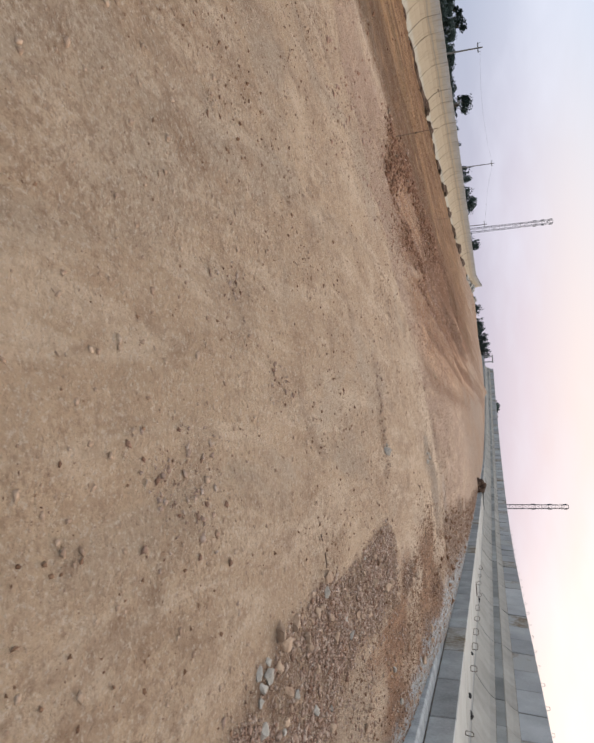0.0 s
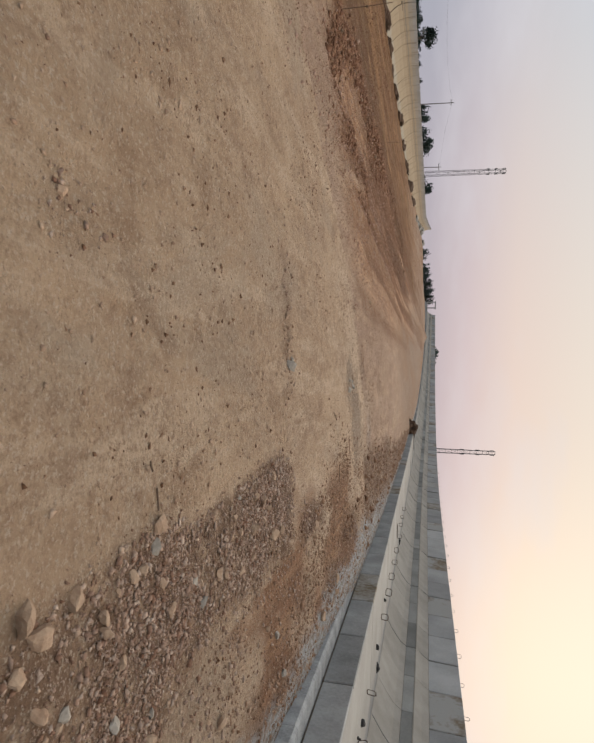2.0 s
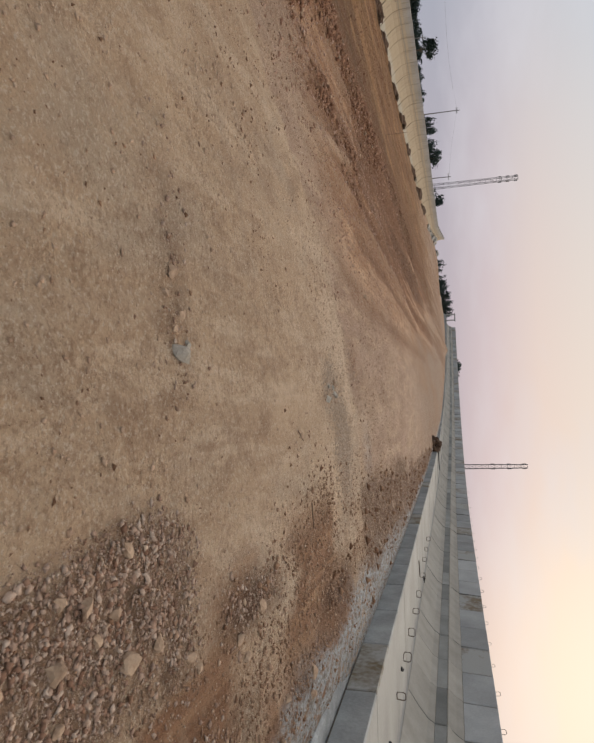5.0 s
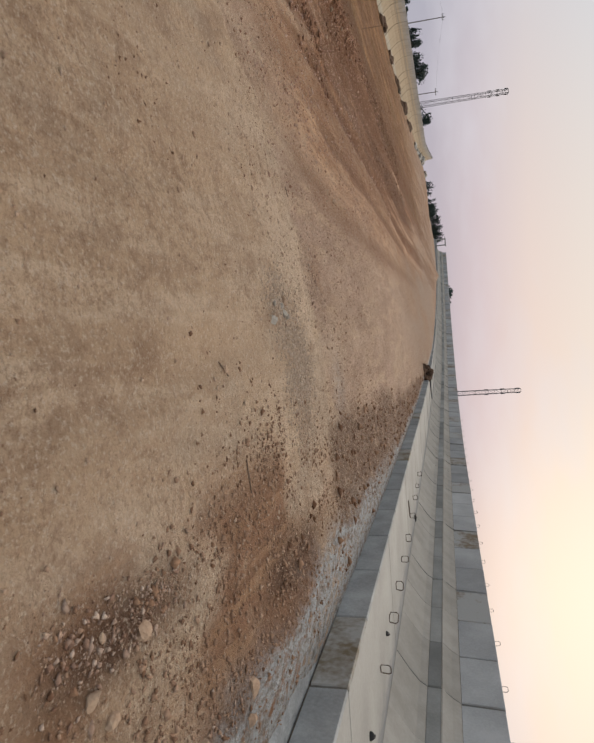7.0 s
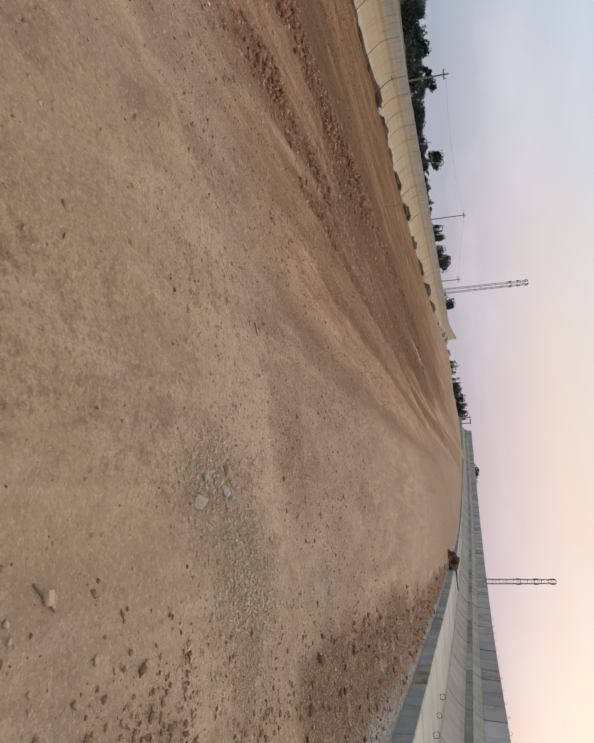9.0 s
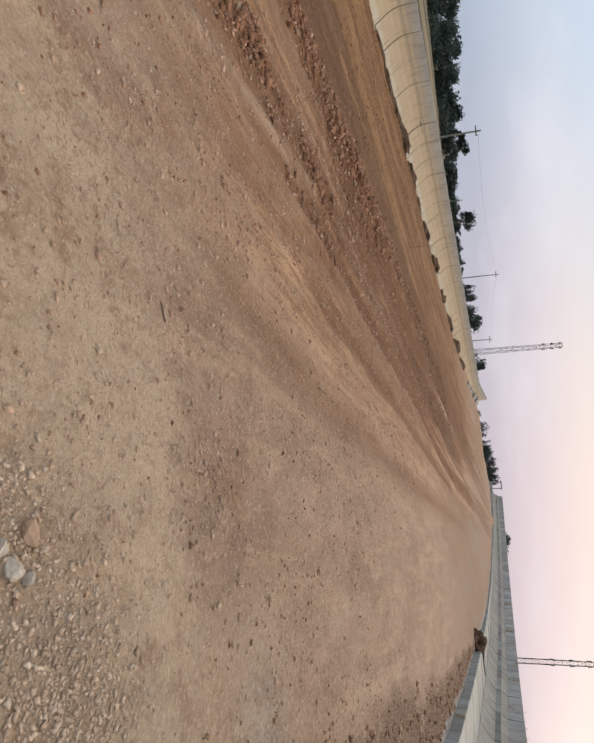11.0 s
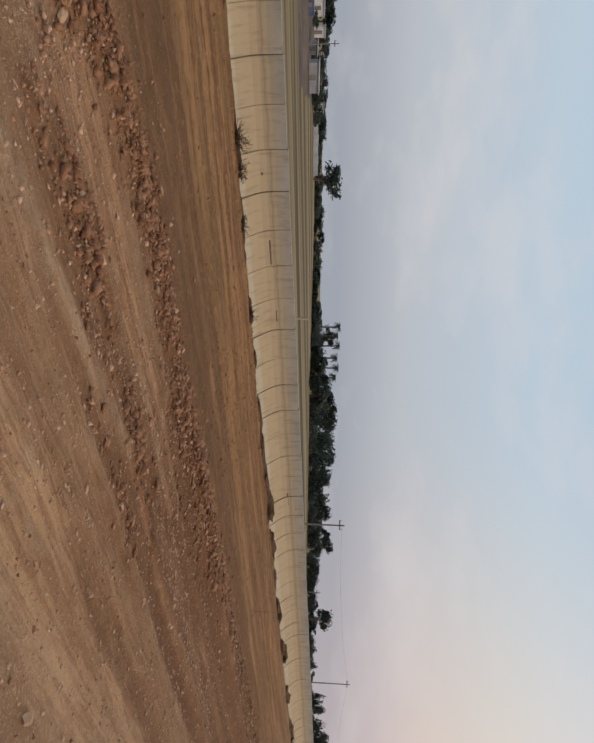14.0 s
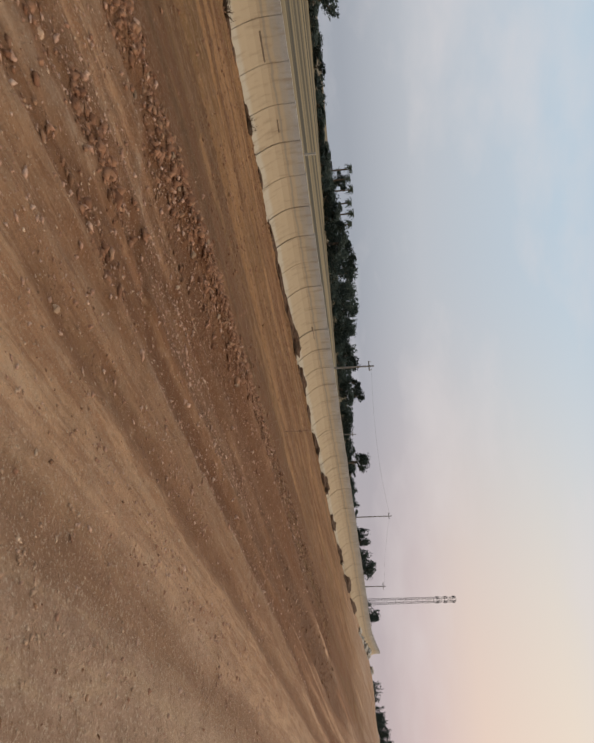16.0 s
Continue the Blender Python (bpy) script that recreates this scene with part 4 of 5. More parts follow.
# ---- stones, clods, gravel ----
def stone_mesh(name, rng, flat=0.7, mat=STONE_BROWN, cuts=2):
    """An angular stone: a ball cut by several planes and roughened."""
    bm = bmesh.new()
    bmesh.ops.create_icosphere(bm, subdivisions=cuts, radius=1.0)
    off = Vector((rng.uniform(0, 50), rng.uniform(0, 50), 0))
    planes = [Vector((rng.gauss(0, 1), rng.gauss(0, 1), rng.gauss(0, 1))).normalized() for _ in range(11)]
    for v in bm.verts:
        for p in planes:
            d = v.co.dot(p) - 0.60
            if d > 0:
                v.co -= p * d
        v.co *= 1.25 + 0.35 * noise.noise(v.co * 1.3 + off) + 0.18 * noise.noise(v.co * 3.5 + off)
        v.co.z *= flat
    me = bpy.data.meshes.new(name)
    bm.to_mesh(me)
    bm.free()
    me.materials.append(mat)
    return me


def build_rocks():
    rng = random.Random(3)
    # x, y, half width, grey?
    rocks = [(1.30, 4.46, 0.085, 0), (1.14, 5.24, 0.09, 0), (1.36, 4.20, 0.12, 0), (1.25, 4.10, 0.11, 0), (1.45, 4.06, 0.075, 0), (1.45, 3.87, 0.075, 1), (1.40, 3.77, 0.07, 1), (1.50, 3.80, 0.075, 1),
             (1.37, 3.90, 0.045, 1), (1.56, 3.75, 0.06, 1), (0.17, 8.31, 0.13, 1), (0.02, 8.28, 0.05, 0), (-0.08, 8.40, 0.055, 0), (-0.20, 8.24, 0.05, 0), (-0.36, 8.33, 0.08, 0), (0.10, 8.47, 0.05, 1),
             (0.26, 12.80, 0.08, 0), (0.46, 12.32, 0.085, 1), (0.40, 12.72, 0.07, 1), (0.33, 12.66, 0.06, 1), (0.43, 12.80, 0.05, 1), (0.31, 12.42, 0.05, 1), (1.71, 7.50, 0.11, 0), (1.19, 7.56, 0.07, 0), (1.35, 7.2, 0.09, 0), (1.55, 7.0, 0.10, 0),
             (2.05, 9.42, 0.08, 0), (2.3, 9.1, 0.07, 0), (0.83, 10.95, 0.05, 0), (-7.46, 16.3, 0.16, 0), (-6.62, 16.02, 0.11, 0), (-6.50, 17.19, 0.12, 0), (-6.35, 18.3, 0.10, 0), (-7.0, 13.0, 0.16, 0),
             (-4.57, 13.3, 0.05, 0), (-4.15, 14.95, 0.04, 0), (-2.89, 18.06, 0.06, 0), (-1.6, 17.4, 0.07, 0), (3.05, 10.71, 0.12, 0), (3.2, 9.6, 0.11, 0), (2.95, 9.9, 0.08, 0), (2.6, 6.4, 0.08, 0), (-0.48, 4.39, 0.05, 0),
             (-6.7, 20.6, 0.10, 0), (-6.9, 22.3, 0.09, 0), (-6.4, 23.4, 0.10, 0)]
    # larger stones in the gravel by the track and in the windrow
    while len(rocks) < 104:
        x, y = rng.uniform(0.9, 3.3), rng.uniform(2.6, 11.5)
        if rng.random() < float(gravelly(np.array([x]), np.array([y]))[0]):
            rocks.append((x, y, rng.uniform(0.035, 0.085), rng.random() < 0.3))
    while len(rocks) < 150:
        x, y = rng.uniform(-8.0, -4.5), rng.uniform(12.8, 26)
        if rng.random() < float(clodded(np.array([x]), np.array([y]))[0]):
            rocks.append((x, y, rng.uniform(0.05, 0.12), 0))
    for x, y, r, grey in rocks:
        r *= 0.64 if x > -6 else 0.5
        ob = new("rock", stone_mesh("rock", rng, rng.uniform(0.55, 0.8), STONE_GREY if grey else STONE_BROWN if x > -6 else STONE_DULL))
        ob.matrix_basis = pose(x, y, ground_at(x, y) + r * 0.12, rng.uniform(-15, 15), rng.uniform(-15, 15), rng.uniform(0, 360)) @ Matrix.Diagonal((r, r * rng.uniform(0.7, 1.0), r, 1))
        tagged(ob, "pale grey broken stone half sunk in the dry clay" if grey else "brown angular stone half sunk in the dry clay", "rock", "stones on the track")


def scatter(name, label, mat, count, size, weight, box, seed, flat=0.65, category="gravel", fine=3.2):
    """Many small broken stones in one mesh, strewn by weight(x, y)."""
    r = np.random.default_rng(seed)
    octa = np.array([(1, 0, 0), (0, 1, 0), (-1, 0, 0), (0, -1, 0), (0, 0, 1), (0, 0, -1)], float)
    otri = np.array([(0, 1, 4), (1, 2, 4), (2, 3, 4), (3, 0, 4), (1, 0, 5), (2, 1, 5), (3, 2, 5), (0, 3, 5)])
    x0, x1, y0, y1 = box
    px, py = r.uniform(x0, x1, count * 12), r.uniform(y0, y1, count * 12)
    keep = r.uniform(0, 1, len(px)) < weight(px, py)
    px, py = px[keep][:count], py[keep][:count]
    k = len(px)
    s = size[0] * (size[1] / size[0]) ** (r.uniform(0, 1, k) ** fine)
    pz = ground_height(px, py) + s * 0.15
    jit = octa[None] * r.uniform(0.5, 1.3, (k, 6, 1)) + r.uniform(-0.4, 0.4, (k, 6, 3))
    jit *= r.uniform(0.55, 1.2, (k, 1, 3))
    jit[:, :, 2] *= flat
    a = r.uniform(0, math.tau, k)
    ca, sa = np.cos(a)[:, None], np.sin(a)[:, None]
    v = np.stack([jit[:, :, 0] * ca - jit[:, :, 1] * sa, jit[:, :, 0] * sa + jit[:, :, 1] * ca, jit[:, :, 2]], -1) * s[:, None, None]
    v += np.stack([px, py, pz], -1)[:, None, :]
    f = (otri[None] + (np.arange(k) * 6)[:, None, None]).reshape(-1, 3)
    me = bpy.data.meshes.new(name)
    me.vertices.add(k * 6)
    me.vertices.foreach_set("co", v.ravel())
    me.loops.add(f.size)
    me.loops.foreach_set("vertex_index", f.ravel())
    me.polygons.add(len(f))
    me.polygons.foreach_set("loop_start", np.arange(0, f.size, 3))
    me.polygons.foreach_set("loop_total", np.full(len(f), 3))
    me.update()
    me.materials.append(mat)
    return tagged(new(name, me), label, category, kind="stuff")


build_rocks()
scatter("gravel", "loose brown and grey gravel strewn on dry clay", STONE_RED, 54000, (0.004, 0.030), lambda x, y: gravelly(x, y) ** 1.4 * (0.25 + 0.75 * step(-0.12, 0.10, fbm(x * 1.6, y * 1.3, 3, 83))) * (1 - 0.9 * cement(x, y)), (-1.5, 3.6, 1.5, 15.5), 5, fine=4.4)
scatter("pale_gravel", "patch of pale grey broken stones on clay", STONE_PALE, 10000, (0.004, 0.022), lambda x, y: np.clip(spot(x, y, 1.0, 13.0, 0.50, 0.42) + 0.8 * spot(x, y, 0.28, 12.58, 0.22, 0.30), 0, 1), (-0.3, 2.2, 11.8, 14.2), 15, 0.6, fine=2.6)
scatter("pebbles", "small scattered pebbles on the clay track", STONE_TAN, 46000, (0.003, 0.026), lambda x, y: (0.12 + 0.25 * step(10, 7, y) + 0.9 * step(-0.02, 0.20, fbm(x * 0.7, y * 0.5, 3, 41)) + 0.35 * loosened(x, y)) * step(26, 12, y) * (1 - 0.85 * cement(x, y)), (-6.5, 3.6, 1.5, 24), 6, 0.6)
scatter("track_crumbs", "small dark crumbs of clay lying on the track", CLOD, 12000, (0.003, 0.024), lambda x, y: 0.12 + 0.9 * step(-0.02, 0.16, fbm(x * 0.8, y * 0.6, 3, 45)), (-6.0, 3.4, 1.5, 20), 16, 0.7, "earth", 2.8)
scatter("rough_clods", "crumbly brown clods and stones beside the kerb", ROUGH_SOIL, 16000, (0.003, 0.030), lambda x, y: (0.15 + 0.85 * step(-0.08, 0.14, fbm(x * 1.5, y * 1.0, 3, 47))) * step(1.2, 2.0, x + 0.25 * (y - 9.5)) * (1 - 0.8 * dusty(x, y)) * (1 - 0.8 * cement(x, y)), (1.2, 3.6, 3.5, 14.5), 17, 0.75, "earth", 3.8)
scatter("bed_crumbs", "small stones and crumbs between the graded rows", STONE_PINK, 16000, (0.005, 0.034), lambda x, y: (0.15 + 0.85 * step(-0.06, 0.12, fbm(x * 2.2 + 0.1 * y, y * 0.5, 3, 48))) * step(-0.2, -2.4, x) * step(12.5, 14.5, y - 0.2 * x) * step(30, 20, y), (-6.6, 0.2, 11.5, 30), 18, 0.7, "gravel", 3.4)
scatter("earth_clods", "crumbly reddish clods in a graded ridge", CLOD, 26000, (0.008, 0.070), lambda x, y: ridge(x, y) ** 1.3 * (1 - 0.85 * cement(x, y)), (-20.2, 3.6, 8, 42), 7, 0.7, "earth")
scatter("windrow_clods", "dense reddish clods and stones along the graded windrow", CLOD_RED, 42000, (0.006, 0.085), lambda x, y: clodded(x, y) ** 1.5 * step(36, 15, y) * (0.25 + 0.75 * step(-0.12, 0.1, fbm(x * 2.0, y * 0.5, 3, 91))), (-8.6, -3.6, 12, 38), 8, 0.75, "earth", 4.4)
scatter("windrow_pebbles", "pale pinkish pebbles caught in the windrow", STONE_PINK, 9000, (0.006, 0.055), lambda x, y: np.clip(clodded(x, y) + 0.20 * step(-9, -5, x), 0, 1), (-9.0, -3.4, 7, 34), 9, 0.75, fine=4.2)
scatter("terrace_clods", "dark crumbly clods on the lower terrace", CLOD_RED, 12000, (0.010, 0.060), lambda x, y: 0.15 + 0.85 * step(0.0, 0.2, fbm(x * 0.7, y * 0.2, 3, 71)), (-20.0, -7.2, 9, 44), 10, 0.6, "earth")


# ---- far things ----
EYE_X, EYE_Y = 0.07, 13.7


def far_point(az, dist):
    """A place on the plain at that bearing from the end of the track."""
    return EYE_X + dist * math.sin(radians(az)), EYE_Y + dist * math.cos(radians(az))


def build_mast(x, y, z0, z1, w0, w1, panels):
    mast = empty("lattice_mast", (x, y, z0), "tall grey steel lattice mast with aerials near its top", "mast")
    h = z1 - z0
    rr = 0.055
    corner = [(-1, -1), (1, -1), (1, 1), (-1, 1)]

    def at(k, z):
        w = (w0 + (w1 - w0) * z / h) / 2
        return Vector((corner[k][0] * w, corner[k][1] * w, z))
    for k in range(4):
        part("leg", tube(bmesh.new(), [at(k, 0), at(k, h)], rr, 5), MAST, mast)
    n = max(4, int(h / 1.3))
    for i in range(n):
        a, b = h * i / n, h * (i + 1) / n
        bm = bmesh.new()
        for k in range(4):
            tube(bm, [at(k, b), at((k + 1) % 4, b)], rr * 0.5, 4)
            tube(bm, [at(k, a), at((k + 1) % 4, b)] if i % 2 else [at((k + 1) % 4, a), at(k, b)], rr * 0.4, 4)
        part("bracing", bm, MAST, mast)
    for f in panels:
        z = h * f
        for k in range(4):
            p = at(k, z) * 1.0
            bm = block(bmesh.new(), p.x * 1.2 - 0.08, p.x * 1.2 + 0.08, p.y * 1.2 - 0.08, p.y * 1.2 + 0.08, z - 0.4, z + 0.4, 0.03)
            part("aerial_panel", bm, MAST, mast, "slim grey aerial panel")
    return mast


x, y = far_point(-19.07, 170)
build_mast(x, y, -1.7, 21.0, 1.15, 0.9, (0.80, 0.89, 0.975))
build_mast(15.8, 149.2, -1.7, 17.1, 0.95, 0.75, (0.62, 0.80, 0.965))


def build_pole(x, y, top, arm=0.9, r=0.10):
    z0 = ground_at(x, y) - 0.05
    pole = empty("utility_pole", (x, y, z0), "thin weathered utility pole with a short crossarm", "pole", "poles along the fields")
    part("shaft", tube(bmesh.new(), [(0, 0, 0), (0.02, 0, (top - z0) * 0.5), (0.05, 0, top - z0)], [r, r * 0.85, r * 0.65], 8), WOOD, pole)
    bm = block(bmesh.new(), -arm / 2, arm / 2, -0.05, 0.05, top - z0 - 0.5, top - z0 - 0.4, 0.01)
    bmesh.ops.rotate(bm, verts=bm.verts, cent=(0, 0, 0), matrix=Matrix.Rotation(0.6, 3, 'Z'))
    arms = part("crossarm", bm, WOOD, pole)
    for k in (-0.42, 0.0, 0.42):
        q = Matrix.Rotation(0.6, 3, 'Z') @ Vector((k * arm, 0, 0))
        part("insulator", tube(bmesh.new(), [(q.x, q.y, top - z0 - 0.4), (q.x, q.y, top - z0 - 0.22)], [0.05, 0.035], 6), WHITEWASH, arms, "small pale insulator")
    return Vector((x, y, top - 0.25))


tops = [build_pole(-45.3, 107.2, 5.1), build_pole(-37.5, 60.7, 3.2), build_pole(*far_point(-20.2, 116), 3.55, 1.2), build_pole(*far_point(-32.9, 75), 0.9, 0.5, 0.06), build_pole(*far_point(-79.7, 72), 1.72, 0.8, 0.07)]
for a, b, sag in ((tops[1], tops[0], 0.5), (tops[0], tops[2], 0.3)):
    bm = tube(bmesh.new(), [a.lerp(b, i / 12) - Vector((0, 0, sag * 4 * (i / 12) * (1 - i / 12))) for i in range(13)], 0.006, 4)
    me = bpy.data.meshes.new("overhead_wire")
    bm.to_mesh(me)
    bm.free()
    me.materials.append(WIRE)
    tagged(new("overhead_wire", me), "thin dark sagging wire strung between poles", "wire")


def leaf_cloud(rng, centres, count, leaf, squash=0.8):
    """Small leaf blades strewn over the skins of several clumps."""
    v, f = [], []
    for _ in range(count):
        c, r = rng.choice(centres)
        d = Vector((rng.gauss(0, 1), rng.gauss(0, 1), rng.gauss(0, 1))).normalized() * r * rng.uniform(0.15, 1.12)
        d.z *= squash
        p = Vector(c) + d
        a = Vector((rng.gauss(0, 1), rng.gauss(0, 1), rng.gauss(0, 0.6))).normalized() * leaf * rng.uniform(0.6, 1.5)
        b = a.orthogonal().normalized() * leaf * rng.uniform(0.3, 0.7)
        k = len(v)
        v += [p - a, p + b, p + a, p - b]
        f.append((k, k + 1, k + 2, k + 3))
    return v, f


def build_tree(seed, kind):
    rng = random.Random(seed)
    tree = empty("tree", label={"round": "dark round-crowned tree at the field edge", "tall": "slim dark tree with layered crown at the field edge", "low": "low dark bushy tree at the field edge"}[kind], category="tree", group="trees beyond the fields")
    if kind == "round":
        cs = [((rng.uniform(-0.55, 0.55), rng.uniform(-0.55, 0.55), rng.uniform(0.95, 1.65)), rng.uniform(0.28, 0.5)) for _ in range(11)] + [((0, 0, 1.25), 0.6)]
        th = 1.0
    elif kind == "tall":
        cs = [((rng.uniform(-0.3, 0.3), rng.uniform(-0.3, 0.3), 0.5 + 0.16 * i), 0.42 - 0.025 * i) for i in range(10)]
        th = 1.6
    else:
        cs = [((rng.uniform(-0.9, 0.9), rng.uniform(-0.5, 0.5), rng.uniform(-0.05, 0.95)), rng.uniform(0.30, 0.46)) for _ in range(18)] + [((0, 0, 0.5), 0.6), ((0.4, 0, 0.4), 0.45), ((-0.4, 0, 0.4), 0.45)]
        th = 0.6
    bm = tube(bmesh.new(), [(0, 0, -0.1), (0.02, 0.01, th * 0.5), (-0.02, 0.03, th)], [0.08, 0.06, 0.03], 7)
    for c, r in cs[:6]:
        tube(bm, [(0, 0, th * 0.55), ((Vector((0, 0, th * 0.6)) + Vector(c)) / 2), c], [0.035, 0.025, 0.012], 5)
    part("trunk", bm, BARK, tree)
    v, f = leaf_cloud(rng, cs, 950, 0.092)
    part("crown", mesh_of("crown", v, f, LEAF), None, tree)
    return tree


def build_palm(seed, height, frond, count, droop, at, label):
    rng = random.Random(seed)
    palm = empty("palm_tree", at, label, "palm", "palms beyond the fields")
    part("trunk", tube(bmesh.new(), [(0, 0, -0.1), (0.05, 0.02, height * 0.5), (0, 0.04, height)], [0.17, 0.13, 0.12], 8), BARK, palm)
    for i in range(count):
        az, up = rng.uniform(0, math.tau), rng.uniform(-0.5, 1.2)
        d = Vector((math.cos(az), math.sin(az), 0))
        L = frond * rng.uniform(0.8, 1.1)
        pts = []
        for k in range(7):
            u = k / 6
            pts.append(Vector((0, 0, height)) + d * L * u * math.cos(up * (1 - u)) + Vector((0, 0, L * (math.sin(up) * u - droop * u * u))))
        v, f = [], []
        side = d.cross(Vector((0, 0, 1)))
        for k in range(6):
            a, b = pts[k], pts[k + 1]
            for j in range(3):
                p = a.lerp(b, j / 3)
                ll = L * 0.24 * (1 - 0.55 * abs((k + j / 3) / 6 - 0.4))
                for sgn in (-1, 1):
                    q = p + side * sgn * ll * 0.8 + (b - a).normalized() * ll * 0.55 - Vector((0, 0, ll * 0.35))
                    n = len(v)
                    w = (b - a).normalized() * L * 0.034
                    v += [p - w, p + w, q]
                    f.append((n, n + 1, n + 2))
            n = len(v)
            t = side * L * 0.008
            v += [a - t, a + t, b + t, b - t]
            f.append((n, n + 1, n + 2, n + 3))
        part("frond", mesh_of("frond", v, f, PALM), None, palm)
    return palm


def plant_trees():
    rng = random.Random(12)
    kinds = [build_tree(1, "round"), build_tree(2, "round"), build_tree(3, "low"), build_tree(4, "low"), build_tree(5, "tall"), build_tree(6, "low")]
    used = set()

    def put(i, az, dist, top_el, width):
        x, y = far_point(az, dist)
        z0 = ground_at(x, y)
        h = 2.17 + dist * math.tan(radians(top_el)) - z0
        unit = {0: 2.05, 1: 2.05, 2: 1.4, 3: 1.4, 4: 2.25, 5: 1.4}[i]
        half = {0: 0.95, 1: 0.95, 2: 1.2, 3: 1.2, 4: 0.6, 5: 1.2}[i]
        m = pose(x, y, z0, 0, 0, rng.uniform(0, 360)) @ Matrix.Diagonal((width / half / 2, width / half / 2, h / unit, 1))
        if i in used:
            copy_thing(kinds[i], m @ Matrix.Diagonal([1 / v for v in kinds[i].scale] + [1]))
        else:
            kinds[i].matrix_basis = m
            used.add(i)
    # single trees: shape, bearing, distance, height above the eye line, width
    for row in ((0, -69.1, 92, 0.35, 5.6), (1, -47.6, 118, 0.5, 5.5), (0, -49.3, 116, 0.35, 5.0), (1, -46.0, 122, 0.25, 5.0), (0, -44.2, 125, 0.30, 4.5), (3, -42.6, 128, 0.15, 6.0), (2, -40.8, 132, -0.1, 6.5), (1, -39.6, 135, 0.05, 4.5),
                (0, -36.9, 140, 0.25, 4.6), (4, -37.8, 141, -0.1, 3.0), (1, -30.65, 128, 0.42, 4.2), (5, -24.7, 150, 0.05, 3.0), (1, -23.9, 152, -0.05, 2.6), (2, -22.2, 150, 0.22, 6.2), (0, -21.6, 150, 0.25, 4.4), (0, -17.8, 150, 0.28, 3.2), (5, -18.6, 155, -0.1, 3.5),
                (0, -55.3, 112, -0.05, 4.0), (1, -50.6, 118, -0.1, 4.0)):
        put(*row)
    # the broken line of trees along the far side of the fields: bearing, height above the eye line
    skyline = [(-112, -0.2), (-86, -0.3), (-84, -0.45), (-81, -0.75), (-79, -1.05), (-77, -0.95), (-75, -1.15), (-72.6, -1.4), (-67, -1.3), (-62.7, -1.3), (-59.3, -1.65), (-57, -1.1), (-53, -0.7), (-51.5, -0.4), (-49, 0.0), (-45, 0.0), (-43, 0.05), (-41.5, -0.55), (-38, -0.7), (-34, -1.05), (-16, -0.95)]

    def edge_at(az):
        return float(np.interp(az, [-112, -90, -76, -66, -56, -50, -17], [98, 98, 104, 104, 92, 89, 165]))
    az = -112.0
    while az < -16.0:
        top = float(np.interp(az, [p[0] for p in skyline], [p[1] for p in skyline])) + rng.uniform(-0.30, 0.18)
        put(rng.choice((2, 3, 5, 5, 0, 1, 4)), az, edge_at(az) + rng.uniform(3, 14), top, rng.uniform(2.2, 4.6))
        az += rng.uniform(0.5, 0.95) if az < -38 else rng.uniform(0.45, 0.8)
    # scrub that closes the foot of the treeline
    az = -111.0
    while az < -17.0:
        low = -1.75 if az < -57 else -1.2
        put(rng.choice((2, 3, 5)), az, edge_at(az) + rng.uniform(1, 4), low + rng.uniform(-0.2, 0.15), rng.uniform(3.0, 4.6))
        az += rng.uniform(1.0, 1.7)
    # bushes among the sheds
    for row in ((2, -90.0, 84, -1.2, 4.0), (5, -86.6, 84, -1.1, 3.6), (3, -84.2, 88, -1.4, 3.4), (2, -81.3, 86, -1.9, 2.6), (0, -80.0, 96, -1.0, 3.0), (5, -78.6, 84, -1.9, 2.4), (3, -75.9, 86, -1.7, 3.0), (2, -75.2, 88, -1.5, 3.6), (5, -83.4, 98, -1.0, 3.6), (3, -74.0, 90, -1.9, 2.4)):
        put(*row)
    # bushes past the bend of the channel
    for row in ((5, -7.9, 131, 0.72, 2.8), (2, -8.7, 130, 0.62, 2.6), (5, -9.4, 129, 0.5, 2.6), (2, -10.0, 129, 0.4, 2.6), (3, -10.8, 131, 0.32, 2.6), (5, -12.0, 134, 0.15, 2.8), (5, -10.2, 152, 0.25, 3.6), (3, -8.6, 150, 0.38, 2.6), (2, -8.0, 150, 0.42, 2.4), (0, -2.1, 112, 1.15, 5.2), (1, -2.6, 113, 0.95, 4.2), (5, -1.3, 112, 0.95, 3.6), (5, -12.6, 100, 0.35, 1.6)):
        put(*row)


plant_trees()
for az, el, sd_ in ((-56.2, 0.44, 1), (-55.4, 0.25, 2), (-54.5, 0.42, 3), (-53.4, 0.22, 4), (-52.5, 0.34, 5), (-51.6, 0.12, 6)):
    x, y = far_point(az, 108)
    z0 = ground_at(x, y)
    build_palm(sd_, 2.17 + 108 * math.tan(radians(el)) - 0.55 - z0, 0.9, 48, 0.8, (x, y, z0), "slender palm with a small tuft above the treeline")
build_palm(20, 5.4, 4.4, 110, 0.8, (-44.7, 8.6, ground_at(-44.7, 8.6)), "large shaggy palm with drooping feathery fronds")


